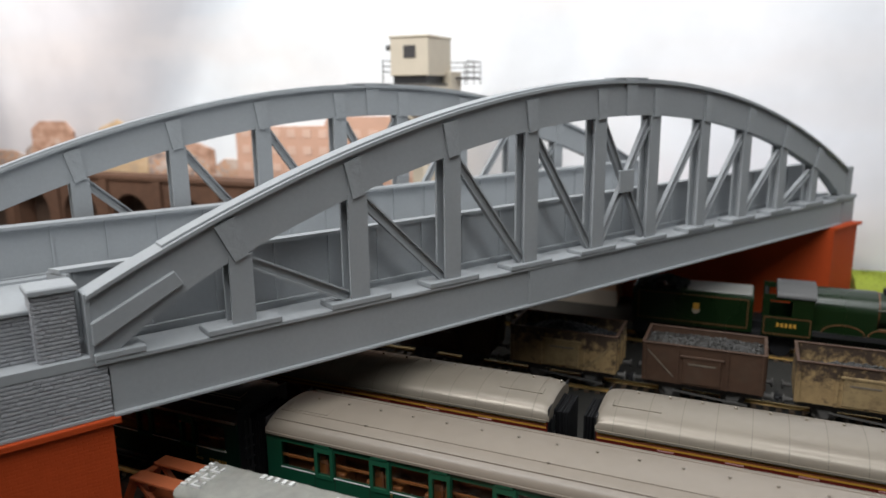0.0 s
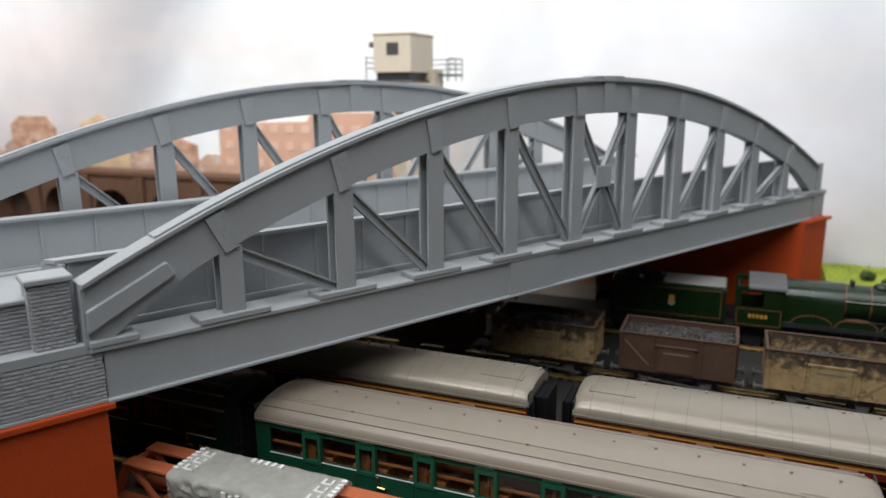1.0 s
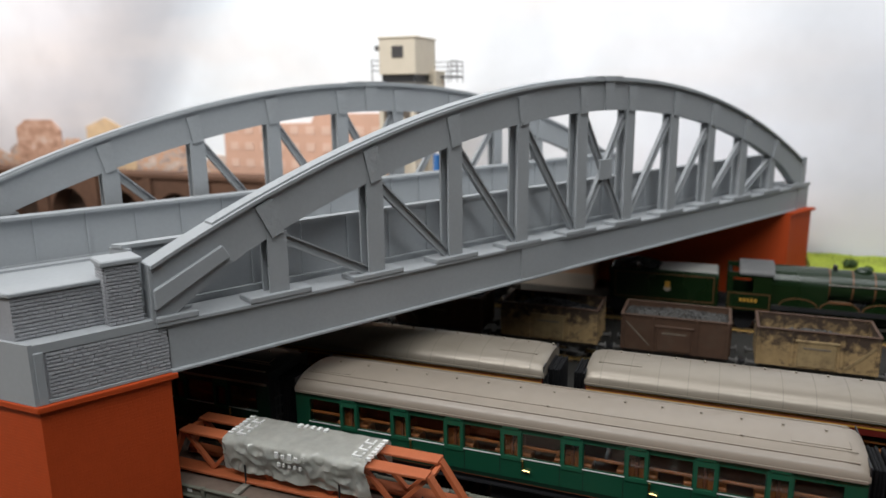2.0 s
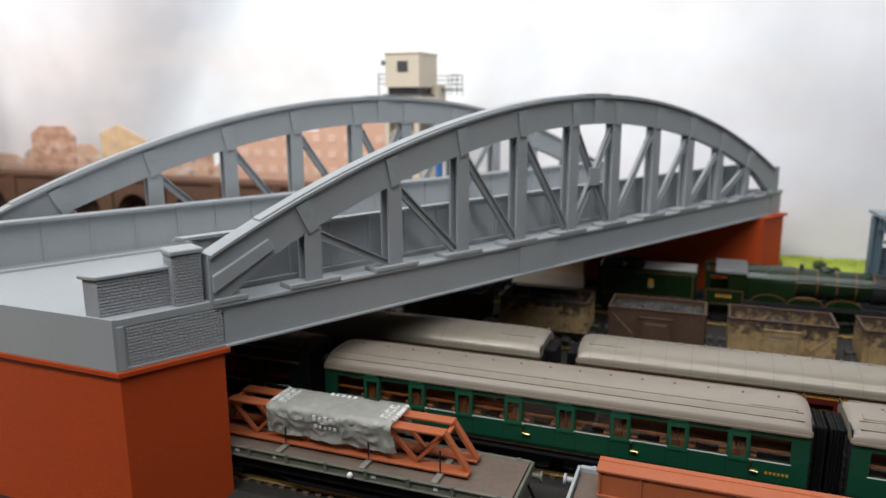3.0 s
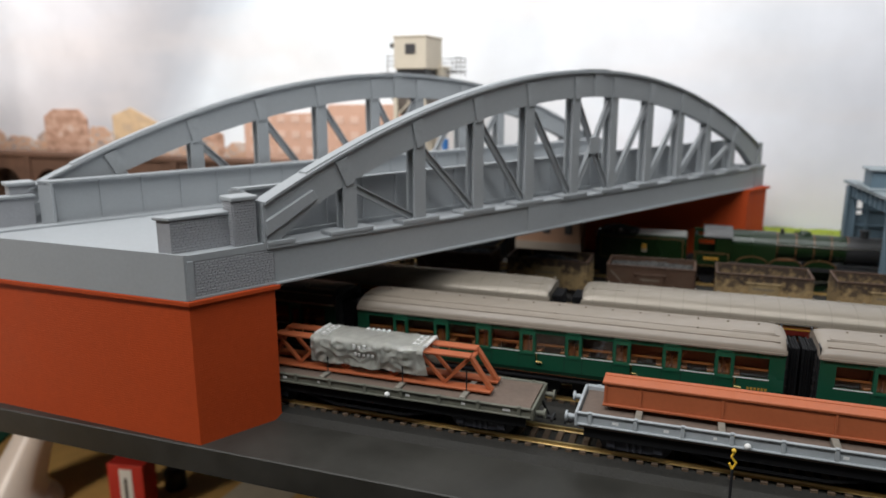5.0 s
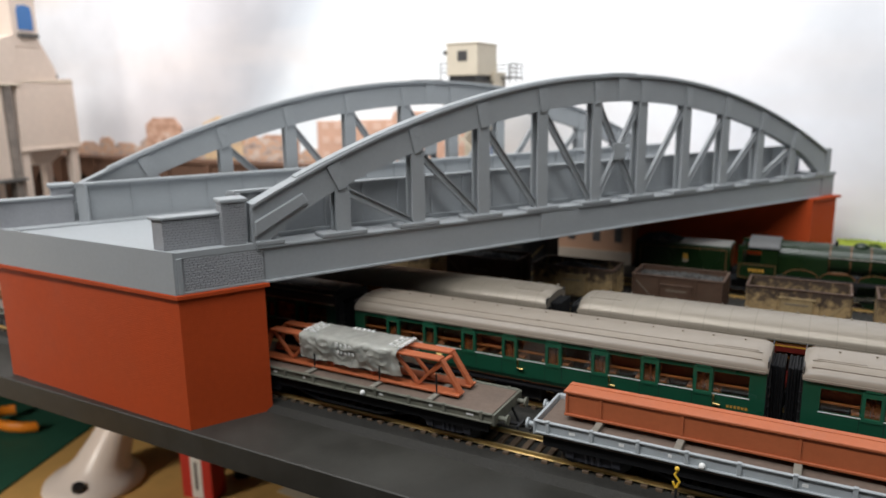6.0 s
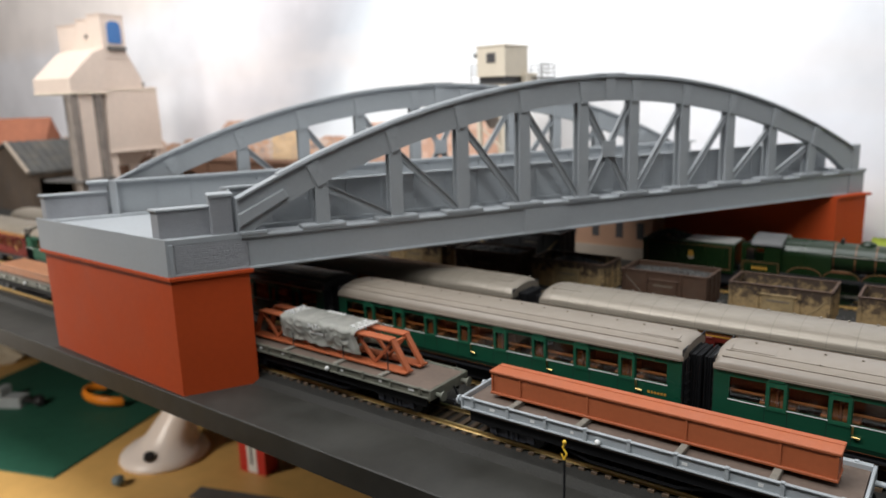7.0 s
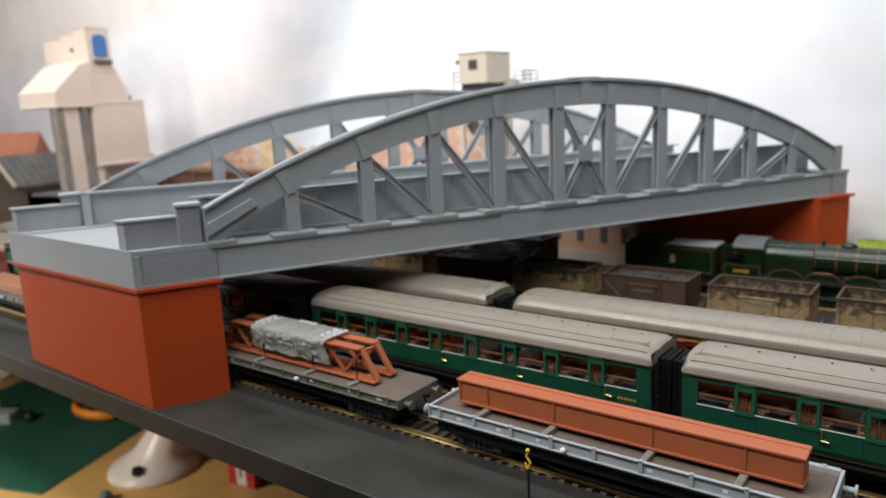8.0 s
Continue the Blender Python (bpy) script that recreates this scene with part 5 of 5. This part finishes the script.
# ---- blue-grey gantry over the locomotive track ----
gantry = thing("gantry_crane", on_track(0, 0), "blue-grey plated steel gantry standing across the locomotive track", "crane")
for x, y in ((347, 420), (360, 322), (399, 420), (406, 322)):
    lg = bmesh.new()
    loft(lg, [[(x - 4, y - 5, 0), (x + 4, y - 5, 0), (x + 4, y + 5, 0), (x - 4, y + 5, 0)], [(x - 3, y - 4, 95), (x + 3, y - 4, 95), (x + 3, y + 4, 95), (x - 3, y + 4, 95)]])
    leg = part("leg", lg, CRANE, gantry)
    for e in (-1, 1):
        part("leg_flange", B(x + e * 3.6 - 0.7, x + e * 3.6 + 0.7, y - 6, y + 6, 2, 93), CRANE, leg)
    part("leg_foot", B(x - 6, x + 6, y - 7, y + 7, 0, 3, bevel=0.5), CRANE, leg)
for xa, xb in ((347, 357), (399, 406)):
    web = prism(bmesh.new(), [(xa - 2, 426), (xa + 2, 426), (xb + 2, 316), (xb - 2, 316)], "z", 84, 95)
    g = part("cross_girder", web, CRANE, gantry)
    top = prism(bmesh.new(), [(xa - 6, 430), (xa + 6, 430), (xb + 6, 312), (xb - 6, 312)], "z", 95, 97.6)
    part("girder_slab", top, CRANEL, g, "paler slab along the girder's top")
    for k in range(9):
        y, xm = 416 - k * 12, xa + (xb - xa) * (k * 12 + 4) / 104
        part("girder_rib", B(xm - 3.4, xm + 3.4, y - 0.6, y + 0.6, 84, 95), CRANE, g)
plate = [(350, 42), (395, 42), (395, 94), (356, 94), (357, 67), (351, 67), (351, 86), (353, 94), (350, 94)]
part("portal_plate", prism(bmesh.new(), plate, "y", 418, 420), CRANE, gantry)
near_plate = [(361, 60), (402, 60), (402, 94), (361, 94)]
part("portal_plate", prism(bmesh.new(), near_plate, "y", 322, 324), CRANE, gantry)
for z in (45, 57, 72):
    part("side_rail", B(360, 403, 317, 320, z - 1.4, z + 1.4, bevel=0.3), CRANE, gantry)
    part("plate_rib", B(351, 394, 416.6, 418, z - 1.0, z + 1.0), CRANE, gantry)
part("plate_rib", B(360.5, 362.5, 416, 418, 42, 94), CRANE, gantry)
part("side_brace", bar(bmesh.new(), (361, 319, 30), (402, 319, 58), 2.4, 1.6), CRANE, gantry)
part("winch_deck", B(345, 408, 346, 394, 97.6, 99.4, bevel=0.4), CRANEL, gantry)
part("winch_house", B(348, 372, 356, 384, 99, 113, bevel=0.6), CRANE, gantry)
part("winch_roof", B(346, 374, 354, 386, 113, 115, bevel=0.5), CRANEL, gantry)
part("winch_house", B(378, 402, 352, 388, 99, 110, bevel=0.6), CRANE, gantry)
lad = bmesh.new()
for dx in (-2, 2):
    box(lad, 372 + dx - 0.3, 372 + dx + 0.3, 315, 315.6, 3, 92)
for k in range(16):
    box(lad, 370, 374, 315, 315.6, 6 + k * 5.4, 6.6 + k * 5.4)
part("ladder", lad, CRANE, gantry)

# ---- hoist tower with a cabin behind the bridge ----
hoist = thing("coal_hoist_tower", on_track(8, -25, -4.6), "buff coal hoist tower with a square cabin and railed platform", "tower")
part("cabin", B(-126, -87, 464, 516, 208, 242, bevel=0.5), CONCRETE2, hoist)
part("cabin_roof", B(-127, -86, 463, 517, 242, 244, bevel=0.5), CONCRETE2, hoist)
part("cabin_window", B(-112, -100, 463.4, 464.4, 224, 235), DARKWIN, hoist, "dark cabin window")
part("cabin_vent", B(-131, -126, 464, 470, 231, 236, bevel=0.8), GRIME, hoist)
part("lower_floor", B(-128, -86, 462, 540, 198, 201), GRIME, hoist)
part("machine_deck", B(-124, -90, 466, 512, 201, 208), BLACK, hoist)
part("side_turret", B(-104, -82, 504, 530, 186, 212, bevel=0.4), CONCRETE2, hoist)
part("platform", B(-104, -70, 516, 552, 205, 207), GRIME, hoist)
for z in (212, 217, 222):
    for a, b in (((-104, 552, z), (-70, 552, z)), ((-70, 516, z), (-70, 552, z)), ((-133, 462, z), (-133, 540, z))):
        part("guard_rail", rod(bmesh.new(), a, b, 0.5, 6), GRIME, hoist)
for p in ((-104, 552), (-87, 552), (-70, 552), (-70, 534), (-70, 516), (-133, 462), (-133, 500), (-133, 540)):
    part("rail_post", rod(bmesh.new(), (*p, 200), (*p, 222.4), 0.5, 6), GRIME, hoist)
part("left_gallery", B(-135, -126, 462, 540, 198, 200), GRIME, hoist)
hp = bmesh.new()
loft(hp, [[(-136, 458, 190), (-82, 458, 190), (-82, 520, 190), (-136, 520, 190)], [(-118, 476, 148), (-98, 476, 148), (-98, 500, 148), (-118, 500, 148)]])
part("hopper", hp, DARKCONC, hoist, "dark tapered hopper")
part("hopper_rim", B(-137, -81, 457, 521, 190, 198, bevel=0.5), CONCRETE2, hoist)
part("shaft", B(-124, -96, 506, 534, 0, 198, bevel=0.5), CONCRETE2, hoist)
for x in (-125, -91):
    for y in (466, 512):
        part("leg", B(x - 2.4, x + 2.4, y - 2.4, y + 2.4, 0, 198), CONCRETE2, hoist)
lt = bmesh.new()
for z in range(20, 190, 34):
    bar(lt, (-125, 466, z), (-91, 466, z + 30), 1.6, 1.6)
    bar(lt, (-91, 466, z), (-125, 466, z + 30), 1.6, 1.6)
part("leg_bracing", lt, CONCRETE2, hoist)
dr = bmesh.new()
rod(dr, (-52, 424, 0), (-52, 424, 128), 3.8, 16)
solid("blue_lamp_post", dr, BLUE, TRACKS, "blue capped post beside the hoist tower", "post", smooth=True)

# ---- large coaling tower ----
CT = pose(-0.075, 0.86, 0, 0, 0, 40.0)
ct = thing("coaling_tower", CT, "cream concrete coaling tower with a jutting hopper and blue window", "tower")
for y0, y1, z1 in ((0, 30, 331), (30, 58, 325), (58, 104, 318)):
    part("head_house", B(12, 58, y0, y1, 262, z1, bevel=0.5), CONCRETE, ct)
    part("head_parapet", B(10.8, 59.2, y0 - 1.2, y1 + 1.2, z1, z1 + 2.4, bevel=0.4), CONCRETE, ct)
up = prism(bmesh.new(), [(7, 212), (11, 276), (57.4, 276), (84, 231), (84, 212)], "y", 1.0, 72)
part("bunker_neck", up, CONCRETE, ct)
part("bunker", prism(bmesh.new(), [(1, 113), (6, 215), (112, 217), (114, 110)], "y", -1.0, 76), CONCRETE, ct)
part("bunker_seam", B(4, 113, -2.0, -1.0, 211, 213), CONCRETE2, ct)
part("plinth_band", B(0, 115.5, -2.6, 77, 108, 113, bevel=0.6), CONCRETE, ct)
part("jutting_hopper", prism(bmesh.new(), [(-60, 208), (-60, 230), (-10, 272), (11.8, 279), (11.8, 208)], "y", -2.0, 84), CONCRETE, ct)
part("hopper_lip", B(-61.5, 11.6, -3.4, 85.4, 205.6, 208.2, bevel=0.5), CONCRETE2, ct)
win = prism(bmesh.new(), [(23, 287), (49, 287), (49, 315), (46, 321), (36, 323), (26, 321), (23, 315)], "y", -1.6, 0.2)
part("blue_window", win, BLUE, ct, "blue translucent window with an arched head")
part("window_ledge", B(20, 54, -6, 0, 276, 282, bevel=0.5), GRIME, ct)
pt = bmesh.new()
rod(pt, (12.2, 36, 299), (10.8, 36, 299), 3.4, 14)
part("port_hole", pt, GRIME, ct)
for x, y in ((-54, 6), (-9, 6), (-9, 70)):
    part("column", B(x - 7, x + 7, y - 6, y + 6, 22, 206, bevel=0.8), DARKCONC, ct)
part("chute", B(-46, -17, 3, 16, 70, 206, bevel=1.0), CONCRETE, ct)
for x in (9, 104):
    for y in (8, 66):
        part("leg", B(x - 7, x + 7, y - 6, y + 6, 22, 108, bevel=0.6), CONCRETE, ct)
hp = bmesh.new()
loft(hp, [[(22, 8, 108), (96, 8, 108), (96, 66, 108), (22, 66, 108)], [(46, 26, 84), (76, 26, 84), (76, 48, 84), (46, 48, 84)]])
part("discharge_hopper", hp, CONCRETE, ct)
part("stub_chimney", B(98, 110, 24, 36, 216, 226), DARKCONC, ct)
part("base_slab", B(-74, 124, -14, 92, 0, 22, bevel=1.0), GRIME, ct)
part("loading_deck", B(-66, -1, -8, 84, 66, 70, bevel=0.8), GRIME, ct)

# ---- grey-roofed shed and red roof beyond ----
shed = thing("engine_shed", pose(-0.2055, 0.966, 0, 0, 0, 25), "brown timber shed with a grey-brown pitched roof", "shed")
gable = [(2, 0), (2, 76), (81, 123), (190, 105), (190, 0)]
part("gable_wall", prism(bmesh.new(), gable, "x", 0, 4), SHEDWALL, shed)
part("gable_wall", prism(bmesh.new(), gable, "x", 116, 120), SHEDWALL, shed)
part("front_wall", B(4, 14, 2, 6, 0, 76), SHEDWALL, shed)
part("front_wall", B(70, 116, 2, 6, 0, 76), SHEDWALL, shed)
part("lintel", B(14, 70, 2, 6, 66, 76), SHEDWALL, shed)
part("back_wall", B(4, 116, 186, 190, 0, 104), SHEDWALL, shed)
part("floor", B(4, 116, 6, 186, 0, 2), BLACK, shed)
for a, b in (((81, 129), (-3, 79)), ((81, 129), (196, 110))):
    part("roof_slope", prism(bmesh.new(), [a, b, (b[0], b[1] - 4), (a[0], a[1] - 4)], "x", -4, 124), SLATE, shed, "grey-brown boarded roof slope")
for k in range(9):
    part("roof_batten", bar(bmesh.new(), (4 + k * 14.5, 81, 130), (4 + k * 14.5, -3, 80), 2.4, 2.0, (1, 0, 0)), SLATE, shed)
part("barge_board", bar(bmesh.new(), (-5, 82, 129), (-5, -4, 78), 3.0, 6.0, (1, 0, 0)), PALEWALL, shed, "weathered pale barge board")
red = thing("red_roof_house", pose(-0.294, 1.264, 0, 0, 0, -24), "house with an orange-red roof behind the shed", "house")
part("wall", B(-101, 123, -28, 28, 0, 122), PALEWALL, red)
part("roof", prism(bmesh.new(), [(-34, 120), (34, 120), (0, 169)], "x", -105, 128), TILES, red, "orange-red tiled roof")

# pale low building beyond the locomotive
low = thing("trackside_building", on_track(0, 0), "pale salmon trackside building with dark windows", "building")
part("wall", B(-20, 96, 452, 490, 0, 54, bevel=0.4), STUCCO, low)
part("roof", B(-23, 99, 449, 493, 54, 57, bevel=0.6), SLATE, low)
for x in (2, 30, 58, 82):
    part("window", B(x - 4, x + 4, 451.4, 452.4, 24, 42), DARKWIN, low)
part("plinth", B(-21, 97, 451, 452.2, 0, 14), PALEWALL, low)

# grass bank by the far abutment
gb = bmesh.new()
rings = []
for x in np.linspace(288, 372, 16):
    rings.append([(x, y, max(0.0, z + 1.5 * noise.noise(Vector((x * 0.05, y * 0.05, 3)))) if z > 1 else 0.0) for y, z in ((462, 0), (476, 9), (500, 17), (530, 22), (562, 26), (562, 0))])
loft(gb, rings)
solid("grass_bank", gb, GRASS, TRACKS, "yellow-green scatter grass bank below the backscene", "grass bank", smooth=True)
tuft = bmesh.new()
rg = random.Random(12)
for k in range(700):
    x, y = rg.uniform(290, 371), rg.uniform(470, 560)
    z = 7 + (y - 470) * 0.2
    h = rg.uniform(2, 5)
    a = rg.uniform(0, 6.28)
    dx, dy = math.cos(a) * 0.8, math.sin(a) * 0.8
    v1, v2, v3 = tuft.verts.new((x - dx, y - dy, z)), tuft.verts.new((x + dx, y + dy, z)), tuft.verts.new((x + rg.uniform(-2, 2), y + rg.uniform(-2, 2), z + h))
    tuft.faces.new((v1, v2, v3))
solid("grass_tufts", tuft, GRASS, TRACKS, "short yellow-green grass tufts on the bank", "grass", kind="stuff")


def bush(u0, v0, z0, r, seed):
    b = bmesh.new()
    rr = random.Random(seed)
    for k in range(260):
        d = Vector((rr.gauss(0, 1), rr.gauss(0, 1), rr.gauss(0, 1))).normalized() * r * rr.uniform(0.55, 1.08)
        c = Vector((u0, v0, z0 + r * 0.7)) + Vector((d.x, d.y, d.z * 0.75))
        n, w = d.normalized(), rr.uniform(0.9, 1.9)
        t = n.orthogonal().normalized()
        t.rotate(Matrix.Rotation(rr.uniform(0, 6.28), 3, n))
        s = n.cross(t)
        b.faces.new([b.verts.new(c + t * w), b.verts.new(c + s * w * 0.7), b.verts.new(c - t * w), b.verts.new(c - s * w * 0.7)])
    rod(b, (u0, v0, z0 - 2), (u0, v0, z0 + r), 0.7, 6)
    solid("bush", b, BUSH, TRACKS, "small dark green bush on the grass bank", "bush", "bushes on the bank")


bush(322, 528, 20, 6.5, 3)
bush(336, 522, 18, 4.5, 4)

# small lever beside the front track
lv = thing("point_lever", on_track(233, -18), "thin black trackside post with a yellow top", "lever")
b = bmesh.new()
rod(b, (0, 0, 0), (0, 0, 22), 0.6, 8)
rod(b, (0, 0, 0), (0, 0, 1), 2.2, 10)
part("stem", b, BLACK, lv)
b = bmesh.new()
bmesh.ops.create_uvsphere(b, u_segments=10, v_segments=6, radius=1.0, matrix=Matrix.Translation((0, 0, 30.5)))
for a, c in (((0, 0, 22), (1.2, 0, 25)), ((1.2, 0, 25), (-0.8, 0, 27.6)), ((-0.8, 0, 27.6), (0.4, 0, 30)), ((0, 0, 21.5), (-1.4, 0, 24.5))):
    rod(b, a, c, 0.5, 8)
part("yellow_top", b, YELLOW, lv, "yellow painted handle")

# ---- the workbench below the layout ----
BZ = -340
bench = solid("workbench", B(-900, 1400, 330, 1900, BZ - 30, BZ, bevel=2.0), WOOD, pose(0, 0, 0), "pale pine workbench below the layout", "workbench")
for x, y in ((-860, 370), (1360, 370), (-860, 1860), (1360, 1860)):
    part("bench_leg", B(x - 30, x + 30, y - 30, y + 30, -1100, BZ - 30), WOOD, bench)
solid("cutting_mat", B(-300, 300, -210, 210, 0, 3, bevel=0.8), MAT, on_track(-957, 333, BZ, 110), "dark green cutting mat on the workbench", "cutting mat")
lampb = thing("desk_lamp_base", on_track(-588, 259, BZ, 61.7), "white plastic desk lamp base with a dark switch", "lamp base")
b = bmesh.new()
rings = []
for r, z in ((64, 0), (66, 4), (64, 9), (57, 15), (46, 22), (37, 36), (29, 66), (24, 105), (20, 140), (0.5, 142)):
    lean = 0.55 * max(0, z - 12)
    rings.append([(lean + r * math.cos(a), r * math.sin(a), z) for a in np.linspace(0, 2 * math.pi, 33)[:-1]])
loft(b, rings)
part("base", b, LAMPW, lampb, smooth=True)
b = bmesh.new()
rod(b, (-24, -44, 19.0), (-23, -46, 25.0), 8, 16)
part("switch", b, BLACK, lampb, "dark round switch")
bx = thing("card_box", on_track(-428, 310, BZ, 10), "red and white cardboard box standing on the workbench", "box")
part("box_body", B(-24, 24, -14, 14, 0, 72, bevel=0.6), CARDRED, bx)
part("white_panel", B(-8, 9, -14.5, -14, 2, 66), WHITE, bx)
part("print_bar", B(-2, 2, -14.8, -14.5, 14, 54), GRIME, bx)
b = bmesh.new()
rings = []
for a in np.linspace(2.2, 5.9, 20):
    c, n = Vector((30 * math.cos(a), 21 * math.sin(a), 9 + 10 * math.sin(a * 0.5))), Vector((math.cos(a), math.sin(a), 0))
    rings.append([c + n * 4 * math.cos(q) + Vector((0, 0, 6 * math.sin(q))) for q in np.linspace(0, 2 * math.pi, 13)[:-1]])
loft(b, rings)
solid("orange_clamp", b, ORANGEP, on_track(-842, 307, BZ, 20) @ Matrix.Diagonal((1.4, 1.4, 1.4, 1)), "curved orange plastic clamp on the cutting mat", "clamp", smooth=True)
tl = thing("small_vice", on_track(-985, 205, BZ, 30), "small grey metal vice with a dark knob", "vice")
part("vice_body", B(-20, 24, -15, 15, 0, 22, bevel=2.0), FLATLITE, tl)
part("vice_jaw", B(-24, -10, -15, 15, 22, 38, bevel=1.5), FLATLITE, tl)
b = bmesh.new()
rod(b, (24, 0, 12), (48, 0, 12), 4, 12)
bmesh.ops.create_uvsphere(b, u_segments=14, v_segments=8, radius=11, matrix=Matrix.Translation((52, 0, 12)))
part("vice_knob", b, BLACK, tl, smooth=True)
b = bmesh.new()
bmesh.ops.create_uvsphere(b, u_segments=14, v_segments=8, radius=9, matrix=Matrix.Translation((0, 0, 8)) @ Matrix.Diagonal((1, 1, 0.85, 1)))
solid("putty_ball", b, CRANE, pose(-0.118, 0.572, BZ * MM), "small grey-blue lump of putty on the bench", "putty", smooth=True)
solid("steel_rule", B(-130, 130, -14, 14, 0, 1.2), GRIME, on_track(-330, 262, BZ, 20), "dark steel rule lying on the bench", "ruler")
b = bmesh.new()
bmesh.ops.create_icosphere(b, subdivisions=3, radius=60)
for v in b.verts:
    v.co *= 1 + 0.35 * noise.noise(v.co * 0.03)
    v.co.z = max(-18, v.co.z * 0.55)
    v.co.z += 18
solid("plastic_bag", b, PAPER, pose(-0.335, 1.27, BZ * MM), "crumpled pale plastic bag on the bench", "bag", smooth=True)
solid("paper_sheet", B(-60, 60, -42, 42, 0, 0.8), PAPER, pose(0.225, 0.46, BZ * MM, 0, 0, 25), "pale sheet of paper lying on the bench", "paper")
b = bmesh.new()
rod(b, (0, 0, 0), (0, 0, 26), 14, 20)
rod(b, (0, 0, 26), (0, 0, 30), 14, 20, 11)
solid("black_jar", b, BLACK, pose(0.13, 0.545, BZ * MM), "small black jar standing on the bench", "jar", smooth=True)
bt = thing("paint_bottle", on_track(-470, 345, BZ), "small paint bottle with a dark blue cap beside the red box", "bottle")
b = bmesh.new()
rod(b, (0, 0, 0), (0, 0, 46), 13, 18)
rod(b, (0, 0, 46), (0, 0, 52), 13, 18, 8)
part("bottle_body", b, LAMPW, bt, smooth=True)
b = bmesh.new()
rod(b, (0, 0, 52), (0, 0, 68), 9.5, 18, 8.5)
part("bottle_cap", b, NAVY, bt, "dark blue screw cap", smooth=True)
